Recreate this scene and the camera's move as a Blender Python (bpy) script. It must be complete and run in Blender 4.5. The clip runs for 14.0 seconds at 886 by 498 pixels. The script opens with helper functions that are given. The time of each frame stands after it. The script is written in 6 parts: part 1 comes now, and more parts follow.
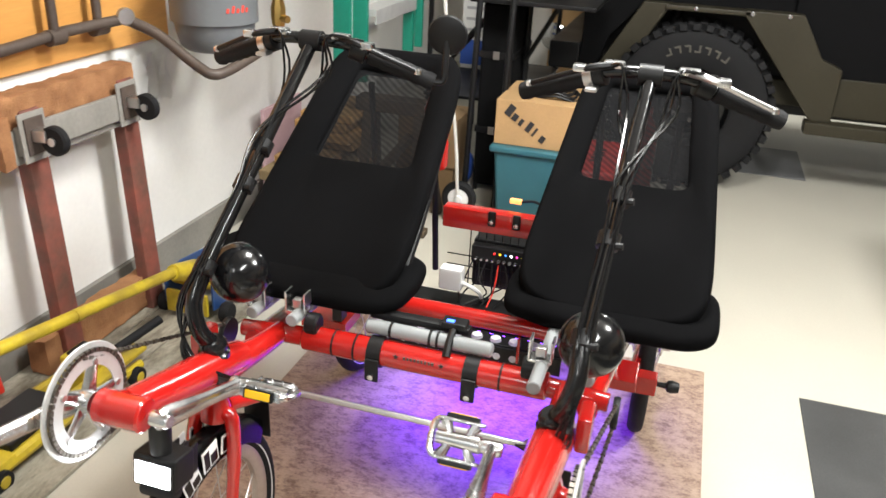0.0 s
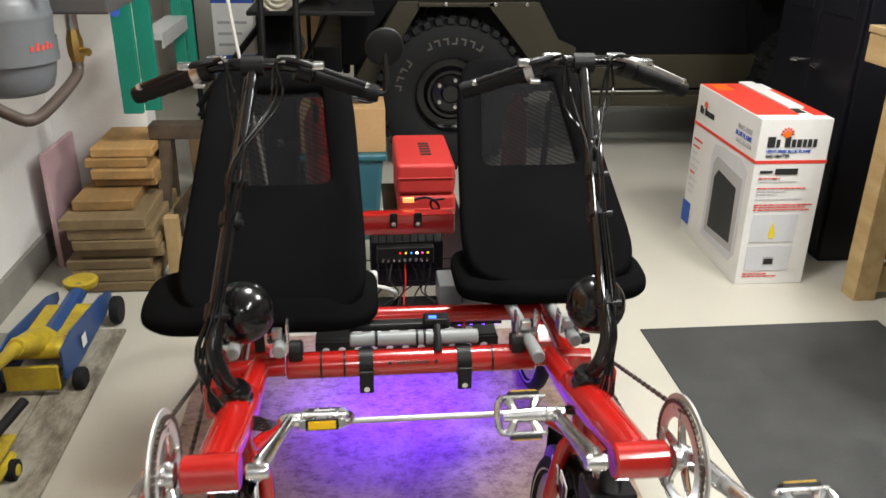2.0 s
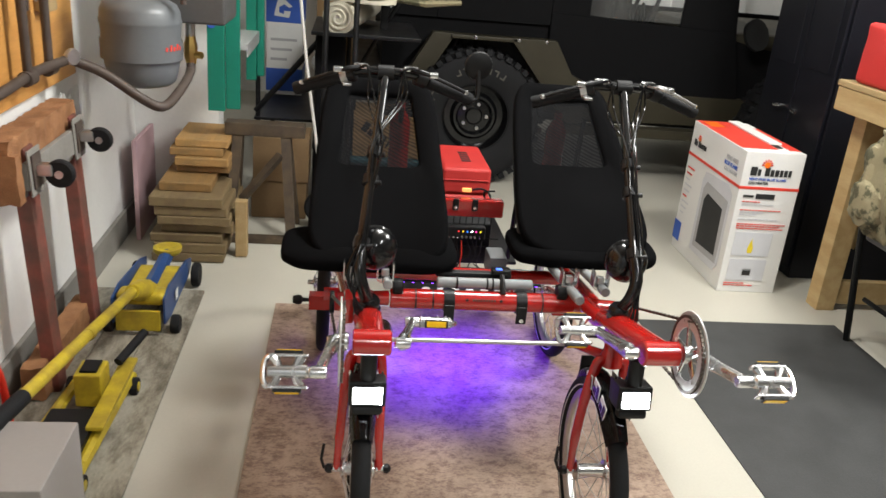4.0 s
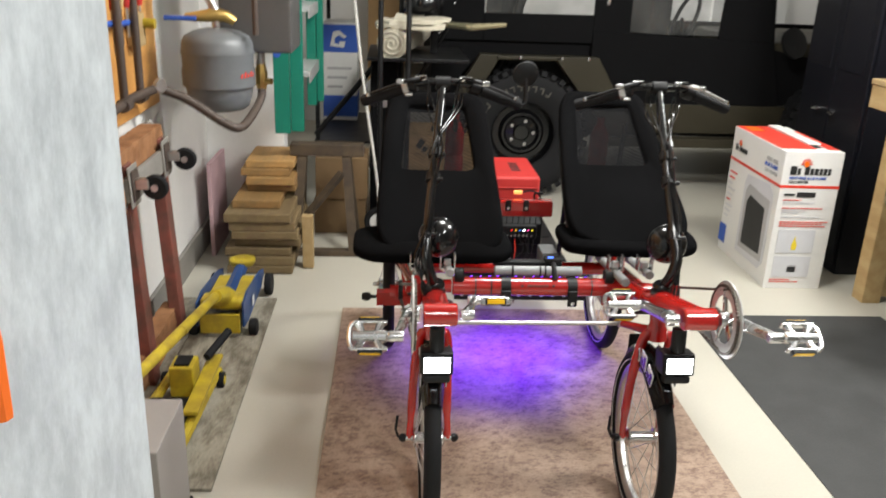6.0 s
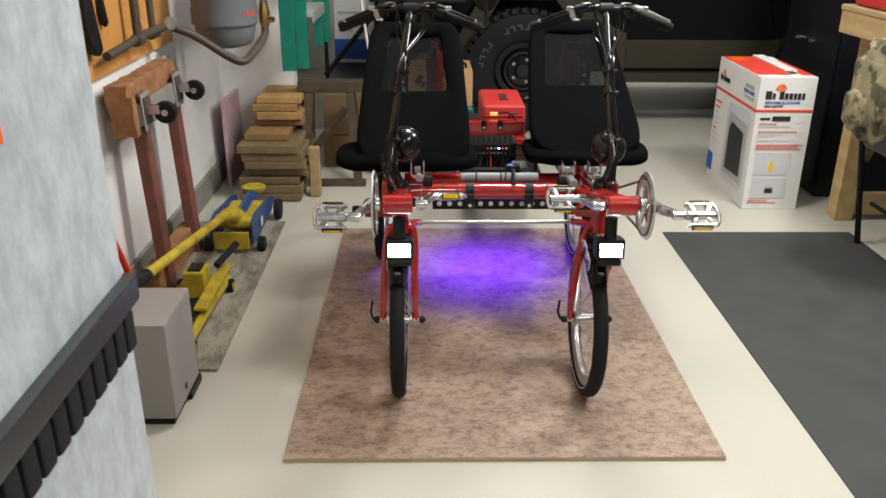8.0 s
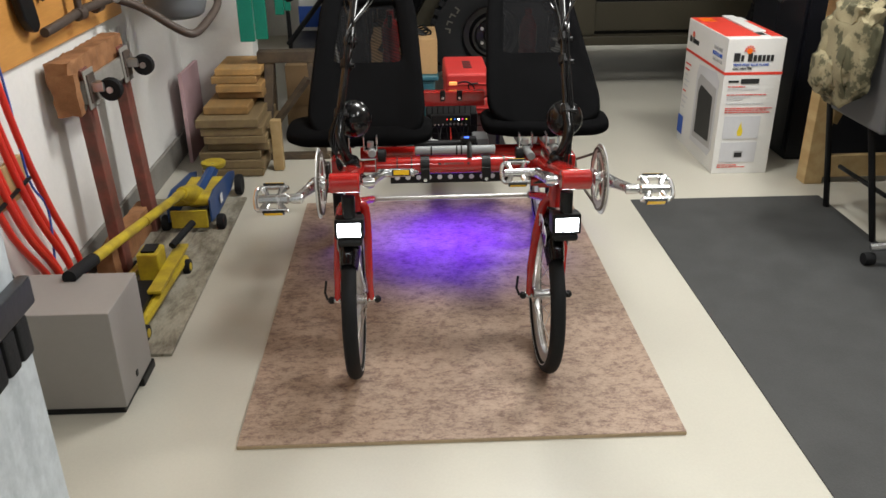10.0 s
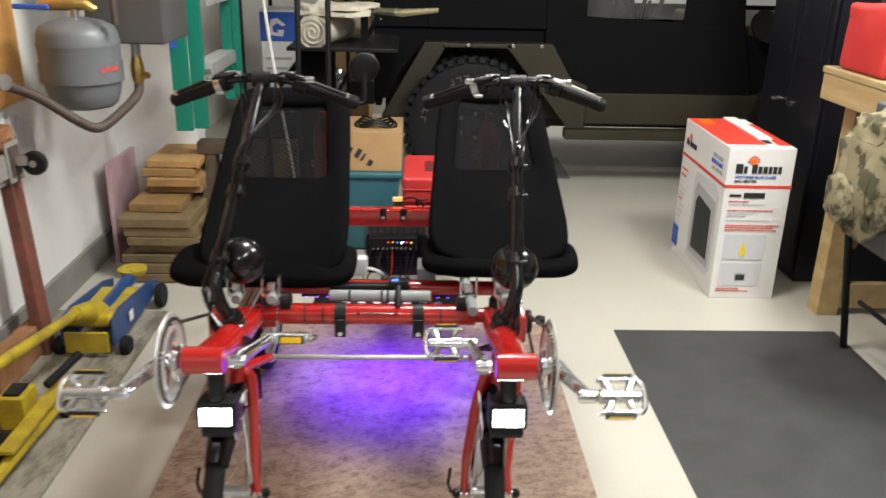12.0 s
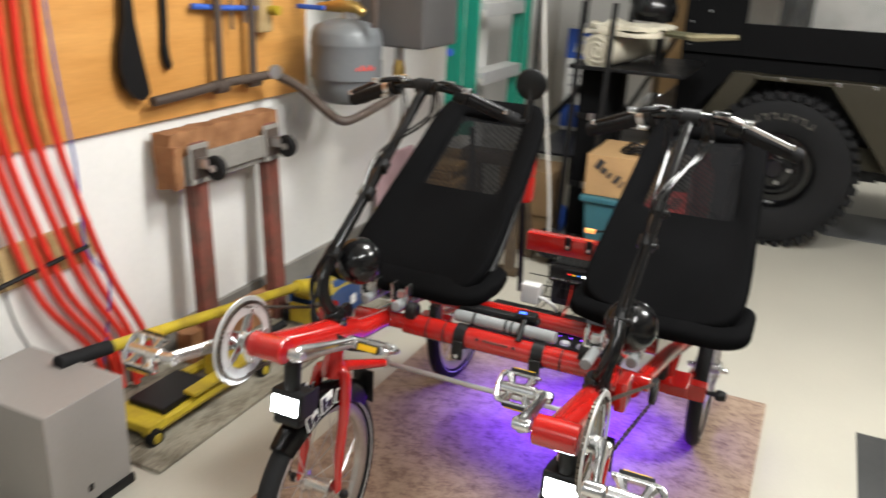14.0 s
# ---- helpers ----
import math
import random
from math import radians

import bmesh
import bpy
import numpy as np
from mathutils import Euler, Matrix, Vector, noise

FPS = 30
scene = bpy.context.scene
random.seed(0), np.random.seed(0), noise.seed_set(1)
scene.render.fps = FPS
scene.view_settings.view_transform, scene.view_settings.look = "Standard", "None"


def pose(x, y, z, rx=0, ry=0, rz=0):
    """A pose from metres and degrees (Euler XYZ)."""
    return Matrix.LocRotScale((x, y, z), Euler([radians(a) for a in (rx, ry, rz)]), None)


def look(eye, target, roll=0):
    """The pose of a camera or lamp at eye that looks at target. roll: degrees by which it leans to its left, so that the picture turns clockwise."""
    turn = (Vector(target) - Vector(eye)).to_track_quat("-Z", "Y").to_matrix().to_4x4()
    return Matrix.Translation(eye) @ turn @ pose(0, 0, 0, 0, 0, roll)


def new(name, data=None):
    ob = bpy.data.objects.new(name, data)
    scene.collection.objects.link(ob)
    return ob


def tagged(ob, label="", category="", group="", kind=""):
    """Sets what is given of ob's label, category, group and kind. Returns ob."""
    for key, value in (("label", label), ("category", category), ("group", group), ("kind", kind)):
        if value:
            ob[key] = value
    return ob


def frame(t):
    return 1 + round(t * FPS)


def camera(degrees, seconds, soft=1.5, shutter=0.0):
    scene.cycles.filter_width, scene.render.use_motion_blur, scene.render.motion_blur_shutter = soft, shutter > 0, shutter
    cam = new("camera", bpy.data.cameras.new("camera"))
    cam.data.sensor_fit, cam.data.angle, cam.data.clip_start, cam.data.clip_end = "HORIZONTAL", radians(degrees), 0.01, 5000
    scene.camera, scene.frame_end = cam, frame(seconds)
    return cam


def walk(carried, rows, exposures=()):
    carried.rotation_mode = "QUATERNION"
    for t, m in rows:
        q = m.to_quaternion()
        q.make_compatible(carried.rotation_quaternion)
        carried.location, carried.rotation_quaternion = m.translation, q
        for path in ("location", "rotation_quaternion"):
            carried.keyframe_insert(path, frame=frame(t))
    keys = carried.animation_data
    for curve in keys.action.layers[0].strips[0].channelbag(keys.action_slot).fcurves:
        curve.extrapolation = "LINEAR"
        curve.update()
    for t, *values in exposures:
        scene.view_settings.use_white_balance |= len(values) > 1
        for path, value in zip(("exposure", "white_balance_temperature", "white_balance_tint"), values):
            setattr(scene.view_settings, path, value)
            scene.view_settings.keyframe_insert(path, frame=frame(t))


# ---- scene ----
cam = camera(56.9, 14.0, shutter=0.5)
PATH = [
    (0, (0.405, -0.966, 1.415), (-0.095, 0.786, 0.589), 3.0),
    (0.5, (0.276, -0.942, 1.413), (-0.096, 0.829, 0.563), 1.1),
    (1, (0.159, -0.949, 1.424), (-0.015, 0.852, 0.573), 1.6),
    (1.5, (0.01, -0.975, 1.421), (0.119, 0.832, 0.569), 0.3),
    (2, (-0.084, -1.083, 1.42), (0.114, 0.741, 0.625), 0.9),
    (2.5, (-0.157, -1.242, 1.443), (0.075, 0.581, 0.655), 2.3),
    (5, (-0.432, -1.753, 1.472), (-0.227, 0.111, 0.777), 6.9),
    (5.5, (-0.43, -1.798, 1.446), (-0.359, 0.057, 0.701), 4.3),
    (6, (-0.414, -1.858, 1.452), (-0.284, 0.023, 0.786), 2.1),
    (6.5, (-0.387, -1.946, 1.452), (-0.206, -0.04, 0.875), -0.5),
    (7, (-0.354, -2.04, 1.443), (-0.071, -0.155, 0.837), -1.5),
    (7.5, (-0.3, -2.111, 1.436), (-0.044, -0.26, 0.725), -0.8),
    (8, (-0.217, -2.214, 1.413), (-0.18, -0.366, 0.648), 0.4),
    (10.5, (-0.11, -2.075, 1.427), (-0.021, -0.266, 0.581), -0.9),
    (11, (-0.082, -1.872, 1.439), (0.031, -0.05, 0.621), -1.1),
    (11.5, (-0.019, -1.721, 1.441), (0.092, 0.12, 0.668), -1.5),
    (12, (0.106, -1.547, 1.44), (0.17, 0.327, 0.742), 1.3),
    (12.5, (0.205, -1.423, 1.461), (0.305, 0.449, 0.766), 2.6),
    (13, (0.272, -1.325, 1.453), (0.2, 0.554, 0.77), -0.1),
    (13.5, (0.416, -1.309, 1.421), (0.038, 0.532, 0.74), -0.4),
    (14, (0.586, -1.325, 1.431), (-0.18, 0.392, 0.749), 2.9),
]
EXPOSURES = [(0, -0.2), (0.5, -0.58), (1.0, -0.72), (2.0, -0.75), (2.5, -0.85), (5, -0.7), (5.5, -0.7), (6.5, -0.6), (7, -0.68), (7.5, -0.86), (8, -0.95), (10.5, -1.1), (11.0, -1.06), (11.5, -0.85), (12.0, -0.7), (12.5, -0.95), (13, -0.98), (14, -0.68)]
walk(cam, [(t, look(eye, target, roll)) for t, eye, target, roll in PATH], EXPOSURES)

# ---- world and lights ----
world = bpy.data.worlds.new("world")
scene.world = world
world.use_nodes = True
world.node_tree.nodes["Background"].inputs[0].default_value = (0.5, 0.55, 0.6, 1)
world.node_tree.nodes["Background"].inputs[1].default_value = 0.05


def area_lamp(name, at, target, sx, sy, watts, colour, spread=180):
    data = bpy.data.lights.new(name, "AREA")
    data.shape, data.size, data.size_y, data.energy, data.color, data.spread = "RECTANGLE", sx, sy, watts, colour, radians(spread)
    ob = new(name, data)
    ob.matrix_basis = look(at, target)
    return ob


CEIL = 2.75
WARM = (0.985, 0.99, 0.965)
# fluorescent battens on the ceiling; the last is added to brighten the rear wall
TUBES = [(0.30, 0.85), (1.15, -1.3), (1.75, 0.8), (-0.1, -2.9), (1.4, 5.2)]
WATTS = [265, 85, 270, 40, 85]
for (lx, ly), w in zip(TUBES, WATTS):
    if (lx, ly) in (TUBES[0], TUBES[2]):
        # a bare tube, which throws as much light sideways as down
        bare = bpy.data.lights.new("tube_light", "POINT")
        bare.energy, bare.color, bare.shadow_soft_size = w, WARM, 0.25
        new("tube_light", bare).location = (lx, ly, CEIL - 0.27)
    else:
        area_lamp("tube_light", (lx, ly, CEIL - 0.10), (lx, ly + 0.0001, 0), 0.12, 1.2, w, WARM)

# the cycle's two lit headlamps, thrown forward on to the floor
for hx in (-0.297, 0.297):
    beam = bpy.data.lights.new("headlamp_beam", "SPOT")
    beam.energy, beam.color, beam.spot_size, beam.spot_blend, beam.shadow_soft_size = 9.0, (0.90, 0.95, 1.0), radians(96), 0.7, 0.03
    new("headlamp_beam", beam).matrix_basis = look((hx, -0.118, 0.53), (hx, -1.10, 0.0))

# ---- building helpers ----
BASE = {}


def thing(name, at, label, category, group="", kind=""):
    ob = new(name)
    ob.empty_display_size = 0.05
    ob.matrix_basis = Matrix.Translation(at)
    BASE[ob.name] = Matrix.Translation(at)
    return tagged(ob, label, category, group, kind)


def weigh_normals(me, limit):
    """Corner normals that follow the larger faces, so that flat sides stay flat beside small rounded edges."""
    around = [[] for _ in me.vertices]
    faces = [(p.normal.copy(), p.area) for p in me.polygons]
    for p in me.polygons:
        for i in p.vertices:
            around[i].append(p.index)
    corners = []
    for p in me.polygons:
        own = faces[p.index][0]
        for i in p.vertices:
            total = Vector()
            for k in around[i]:
                n, area = faces[k]
                if n.dot(own) > limit:
                    total += n * area
            corners.append(total.normalized() if total.length > 1e-12 else own)
    me.normals_split_custom_set(corners)


def finish(name, bm, material, angle=40):
    bmesh.ops.recalc_face_normals(bm, faces=bm.faces)
    me = bpy.data.meshes.new(name)
    bm.to_mesh(me)
    bm.free()
    for p in me.polygons:
        p.use_smooth = True
    me.set_sharp_from_angle(angle=radians(angle))
    weigh_normals(me, math.cos(radians(angle)))
    me.materials.append(material)
    return me


def part(name, bm, material, parent, label="", angle=40):
    base = BASE[parent.name]
    bm.transform(base.inverted())
    ob = new(name, finish(name, bm, material, angle))
    ob.parent = parent
    BASE[ob.name] = base
    if label:
        ob["label"] = label
    return ob


def single(name, bm, material, label, category, group="", kind="", angle=40):
    """A thing that is one mesh."""
    co = [v.co for v in bm.verts]
    lo = Vector([min(c[i] for c in co) for i in range(3)])
    hi = Vector([max(c[i] for c in co) for i in range(3)])
    at = Vector(((lo.x + hi.x) / 2, (lo.y + hi.y) / 2, lo.z))
    bm.transform(Matrix.Translation(-at))
    ob = new(name, finish(name, bm, material, angle))
    ob.matrix_basis = Matrix.Translation(at)
    BASE[ob.name] = Matrix.Translation(at)
    return tagged(ob, label, category, group, kind)


def box(x0, x1, y0, y1, z0, z1, bevel=0.004, seg=2, m=None, bm=None):
    bm = bm or bmesh.new()
    sub = bmesh.new()
    bmesh.ops.create_cube(sub, size=1)
    bmesh.ops.scale(sub, vec=(x1 - x0, y1 - y0, z1 - z0), verts=sub.verts)
    if bevel > 0:
        bmesh.ops.bevel(sub, geom=list(sub.edges), offset=min(bevel, 0.49 * min(x1 - x0, y1 - y0, z1 - z0)), segments=seg, profile=0.5, affect="EDGES")
    bmesh.ops.translate(sub, vec=((x0 + x1) / 2, (y0 + y1) / 2, (z0 + z1) / 2), verts=sub.verts)
    return merge(bm, sub, m)


def rough_box(x0, x1, y0, y1, z0, z1, cell, amount, m=None, freq=30.0):
    """A soft-edged block with an uneven, matted surface."""
    bm = bmesh.new()
    nx, ny, nz = (max(1, round(d / cell)) for d in (x1 - x0, y1 - y0, z1 - z0))
    grid = {}

    def vert(i, j, k):
        if (i, j, k) not in grid:
            p = Vector((x0 + (x1 - x0) * i / nx, y0 + (y1 - y0) * j / ny, z0 + (z1 - z0) * k / nz))
            p += amount * Vector((noise.noise(p * freq), noise.noise(p * freq + Vector((9, 0, 0))), noise.noise(p * freq + Vector((0, 9, 0)))))
            grid[(i, j, k)] = bm.verts.new(p)
        return grid[(i, j, k)]
    for i in range(nx):
        for j in range(ny):
            for k in (0, nz):
                bm.faces.new((vert(i, j, k), vert(i + 1, j, k), vert(i + 1, j + 1, k), vert(i, j + 1, k)))
    for i in range(nx):
        for k in range(nz):
            for j in (0, ny):
                bm.faces.new((vert(i, j, k), vert(i + 1, j, k), vert(i + 1, j, k + 1), vert(i, j, k + 1)))
    for j in range(ny):
        for k in range(nz):
            for i in (0, nx):
                bm.faces.new((vert(i, j, k), vert(i, j + 1, k), vert(i, j + 1, k + 1), vert(i, j, k + 1)))
    bm.transform(m or Matrix())
    return bm


def merge(bm, sub, m=None):
    if m is not None:
        sub.transform(m)
    made = [bm.verts.new(v.co) for v in sub.verts]
    sub.verts.index_update()
    for f in sub.faces:
        try:
            bm.faces.new([made[v.index] for v in f.verts])
        except ValueError:
            pass
    sub.free()
    return bm


def smoothed(pts, k=5):
    pts = [Vector(p) for p in pts]
    out = []
    for i in range(len(pts) - 1):
        a, b = pts[i], pts[i + 1]
        p0 = pts[i - 1] if i else a * 2 - b
        p3 = pts[i + 2] if i + 2 < len(pts) else b * 2 - a
        for j in range(k):
            t = j / k
            out.append(0.5 * (2 * a + (b - p0) * t + (2 * p0 - 5 * a + 4 * b - p3) * t * t + (3 * a - p0 - 3 * b + p3) * t ** 3))
    out.append(pts[-1])
    return out


def tube(pts, r, n=10, closed=False, bm=None, flat=1.0):
    """A round tube along points; r: one radius or one a point."""
    bm = bm or bmesh.new()
    pts = [Vector(p) for p in pts]
    rs = r if isinstance(r, (list, tuple)) else [r] * len(pts)
    rings, up = [], None
    for i, p in enumerate(pts):
        if closed:
            d = pts[(i + 1) % len(pts)] - pts[i - 1]
        else:
            d = pts[min(i + 1, len(pts) - 1)] - pts[max(i - 1, 0)]
        d.normalize()
        if up is None:
            up = d.orthogonal().normalized() if abs(d.z) > 0.9 else Vector((0, 0, 1)).cross(d).cross(d).normalized() * -1
        up = (up - d * up.dot(d)).normalized()
        side = d.cross(up)
        rings.append([bm.verts.new(p + rs[i] * (math.cos(2 * math.pi * k / n) * side * flat + math.sin(2 * math.pi * k / n) * up)) for k in range(n)])
    for i in range(len(rings) - (0 if closed else 1)):
        a, b = rings[i], rings[(i + 1) % len(rings)]
        for k in range(n):
            bm.faces.new((a[k], a[(k + 1) % n], b[(k + 1) % n], b[k]))
    if not closed:
        bm.faces.new(rings[0][::-1])
        bm.faces.new(rings[-1])
    return bm


def along(p, q):
    """A pose at p whose z runs towards q."""
    p, q = Vector(p), Vector(q)
    return Matrix.Translation(p) @ (q - p).to_track_quat("Z", "Y").to_matrix().to_4x4()


def lathe(profile, m=None, n=24, bm=None, loop=False, caps=True):
    """Turns (radius, height) pairs round z."""
    bm = bm or bmesh.new()
    m = m or Matrix()
    rings = []
    for r, h in profile:
        if r < 1e-5:
            rings.append([bm.verts.new(m @ Vector((0, 0, h)))])
        else:
            rings.append([bm.verts.new(m @ Vector((r * math.cos(2 * math.pi * k / n), r * math.sin(2 * math.pi * k / n), h))) for k in range(n)])
    pairs = list(zip(rings, rings[1:])) + ([(rings[-1], rings[0])] if loop else [])
    for a, b in pairs:
        for k in range(n):
            f = [a[k % len(a)], a[(k + 1) % len(a)], b[(k + 1) % len(b)], b[k % len(b)]]
            f = list(dict.fromkeys(f))
            if len(f) > 2:
                bm.faces.new(f)
    if not loop and caps:
        for ring in (rings[0], rings[-1]):
            if len(ring) > 2:
                bm.faces.new(ring)
    return bm


def cyl(p, q, r, n=16, bm=None, chamfer=0.0):
    h = (Vector(q) - Vector(p)).length
    c = chamfer
    prof = [(r, 0), (r, h)] if c <= 0 else [(r - c, 0), (r, c), (r, h - c), (r - c, h)]
    return lathe(prof, along(p, q), n, bm)


def slab(outline, depth, m=None, bevel=0.0, bm=None):
    """An outline in x and z, thick along y from 0 to depth."""
    bm = bm or bmesh.new()
    sub = bmesh.new()
    f = sub.faces.new([sub.verts.new((x, 0, z)) for x, z in outline])
    g = bmesh.ops.extrude_face_region(sub, geom=[f])
    bmesh.ops.translate(sub, vec=(0, depth, 0), verts=[v for v in g["geom"] if isinstance(v, bmesh.types.BMVert)])
    if bevel:
        bmesh.ops.bevel(sub, geom=list(sub.edges), offset=bevel, segments=2, profile=0.5, affect="EDGES")
    return merge(bm, sub, m)


def lettering(text, size, m, material, parent, name="lettering", shear=0.0, depth=0.0008, bold=0.0):
    """Words in the built-in font; the letters stand in m's x-y plane."""
    cu = bpy.data.curves.new(name, "FONT")
    cu.body, cu.size, cu.extrude, cu.shear, cu.offset, cu.resolution_u = text, size, depth, shear, bold, 2
    tmp = bpy.data.objects.new(name, cu)
    me = bpy.data.meshes.new_from_object(tmp)
    bpy.data.objects.remove(tmp)
    me.transform(BASE[parent.name].inverted() @ m)
    me.materials.clear()
    me.materials.append(material)
    ob = new(name, me)
    ob.parent = parent
    BASE[ob.name] = BASE[parent.name]
    return ob


# ---- materials ----
def material(name, colour, rough=0.5, metal=0.0, vary=0.15, scale=6.0, fine=80.0, bump=0.1, coat=0.0, second=None, spread=(0.35, 0.65), stretch=(1, 1, 1), specular=0.5, piece=0.0, ragged=0.5):
    """A surface with large blotches, fine grain and fine relief."""
    mt = bpy.data.materials.new(name)
    mt.use_nodes = True
    nt = mt.node_tree
    nd, ln = nt.nodes, nt.links
    bsdf = nd["Principled BSDF"]
    tc = nd.new("ShaderNodeTexCoord")
    mp = nd.new("ShaderNodeMapping")
    mp.inputs["Scale"].default_value = stretch
    ln.new(tc.outputs["Object"], mp.inputs["Vector"])
    big, small = nd.new("ShaderNodeTexNoise"), nd.new("ShaderNodeTexNoise")
    big.inputs["Scale"].default_value, big.inputs["Detail"].default_value = scale, 6
    small.inputs["Scale"].default_value, small.inputs["Detail"].default_value = fine, 4
    big.inputs["Roughness"].default_value = ragged
    for n in (big, small):
        ln.new(mp.outputs[0], n.inputs["Vector"])
    ramp = nd.new("ShaderNodeValToRGB")
    dark = second or tuple(c * (1 - vary) for c in colour)
    ramp.color_ramp.elements[0].position, ramp.color_ramp.elements[1].position = spread
    ramp.color_ramp.elements[0].color, ramp.color_ramp.elements[1].color = (*dark, 1), (*colour, 1)
    ln.new(big.outputs[0], ramp.inputs[0])
    mix = nd.new("ShaderNodeMix")
    mix.data_type, mix.blend_type = "RGBA", "MULTIPLY"
    mix.inputs[0].default_value = 1.0
    grain = nd.new("ShaderNodeMapRange")
    grain.inputs[3].default_value, grain.inputs[4].default_value = 1 - vary, 1 + vary * 0.6
    ln.new(small.outputs[0], grain.inputs[0])
    ln.new(ramp.outputs[0], mix.inputs[6])
    ln.new(grain.outputs[0], mix.inputs[7])
    last = mix.outputs[2]
    if piece:
        info = nd.new("ShaderNodeObjectInfo")
        rng = nd.new("ShaderNodeMapRange")
        rng.inputs[3].default_value, rng.inputs[4].default_value = 1 - piece, 1 + piece
        ln.new(info.outputs["Random"], rng.inputs[0])
        again = nd.new("ShaderNodeMix")
        again.data_type, again.blend_type = "RGBA", "MULTIPLY"
        again.inputs[0].default_value = 1.0
        ln.new(last, again.inputs[6])
        ln.new(rng.outputs[0], again.inputs[7])
        last = again.outputs[2]
    ln.new(last, bsdf.inputs["Base Color"])
    rr = nd.new("ShaderNodeMapRange")
    rr.inputs[3].default_value, rr.inputs[4].default_value = max(0.02, rough - 0.1), min(1, rough + 0.1)
    ln.new(big.outputs[0], rr.inputs[0])
    ln.new(rr.outputs[0], bsdf.inputs["Roughness"])
    bsdf.inputs["Metallic"].default_value = metal
    bsdf.inputs["Coat Weight"].default_value = coat
    bsdf.inputs["Coat Roughness"].default_value = 0.08
    bsdf.inputs["Specular IOR Level"].default_value = specular
    if bump:
        b = nd.new("ShaderNodeBump")
        b.inputs["Strength"].default_value, b.inputs["Distance"].default_value = bump, 0.004
        ln.new(small.outputs[0], b.inputs["Height"])
        ln.new(b.outputs[0], bsdf.inputs["Normal"])
    return mt


def glow(name, colour, strength):
    mt = bpy.data.materials.new(name)
    mt.use_nodes = True
    b = mt.node_tree.nodes["Principled BSDF"]
    b.inputs["Base Color"].default_value = (*colour, 1)
    b.inputs["Emission Color"].default_value = (*colour, 1)
    b.inputs["Emission Strength"].default_value = strength
    return mt


def sheer(name, colour, cover, scale, spread, ripple=0.0):
    """An open woven mesh that one sees through."""
    mt = bpy.data.materials.new(name)
    mt.use_nodes = True
    nt = mt.node_tree
    bsdf, out = nt.nodes["Principled BSDF"], nt.nodes["Material Output"]
    bsdf.inputs["Base Color"].default_value = (*colour, 1)
    bsdf.inputs["Roughness"].default_value = 0.9
    bsdf.inputs["Specular IOR Level"].default_value = 0.06
    hole = nt.nodes.new("ShaderNodeBsdfTransparent")
    mix = nt.nodes.new("ShaderNodeMixShader")
    tc = nt.nodes.new("ShaderNodeTexCoord")
    no = nt.nodes.new("ShaderNodeTexNoise")
    no.inputs["Scale"].default_value = scale
    rg = nt.nodes.new("ShaderNodeMapRange")
    rg.inputs[3].default_value, rg.inputs[4].default_value = cover - spread, cover + spread
    nt.links.new(tc.outputs["Object"], no.inputs["Vector"])
    nt.links.new(no.outputs[0], rg.inputs[0])
    if ripple:
        # sheen of the doubled weave, drawn as wavy bands in its cover
        wv = nt.nodes.new("ShaderNodeTexWave")
        wv.bands_direction = "DIAGONAL"
        wv.inputs["Scale"].default_value, wv.inputs["Distortion"].default_value = ripple, 5.0
        wv.inputs["Detail"].default_value, wv.inputs["Detail Scale"].default_value = 1.5, 0.35
        nt.links.new(tc.outputs["Object"], wv.inputs["Vector"])
        add = nt.nodes.new("ShaderNodeMath")
        add.operation, add.use_clamp = "MULTIPLY_ADD", True
        add.inputs[1].default_value = 0.10
        nt.links.new(wv.outputs[1], add.inputs[0])
        nt.links.new(rg.outputs[0], add.inputs[2])
        nt.links.new(add.outputs[0], mix.inputs[0])
    else:
        nt.links.new(rg.outputs[0], mix.inputs[0])
    nt.links.new(hole.outputs[0], mix.inputs[1])
    nt.links.new(bsdf.outputs[0], mix.inputs[2])
    nt.links.new(mix.outputs[0], out.inputs[0])
    return mt


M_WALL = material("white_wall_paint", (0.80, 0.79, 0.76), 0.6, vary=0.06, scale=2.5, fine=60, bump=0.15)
# grey of the out-of-view walls and ceiling, dark to cut bounced light
M_LOWBOUNCE = material("low_bounce_grey", (0.30, 0.29, 0.27), 0.8, vary=0.1, scale=2)
M_STOOL = material("dark_grey_vinyl", (0.09, 0.09, 0.09), 0.5, vary=0.05, bump=0.03)
M_FLOOR = material("cream_vinyl", (0.52, 0.495, 0.42), 0.42, vary=0.07, scale=1.6, fine=140, bump=0.05)
M_TILE = material("cream_tile", (0.61, 0.59, 0.52), 0.40, vary=0.06, scale=1.8, fine=140, bump=0.05, piece=0.035)
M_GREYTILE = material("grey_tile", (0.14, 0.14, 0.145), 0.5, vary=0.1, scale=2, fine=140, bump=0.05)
M_MAT = material("dark_rubber_mat", (0.062, 0.063, 0.062), 0.7, specular=0.3, vary=0.22, scale=7, fine=160, bump=0.2)
M_BOARD = material("rose_vinyl_board", (0.42, 0.305, 0.225), 0.5, vary=0.32, scale=36, fine=150, bump=0.12, second=(0.175, 0.105, 0.08), spread=(0.36, 0.56), stretch=(0.8, 1.25, 1), ragged=0.8)
M_EDGE = material("raw_board_edge", (0.48, 0.36, 0.22), 0.7, vary=0.2)
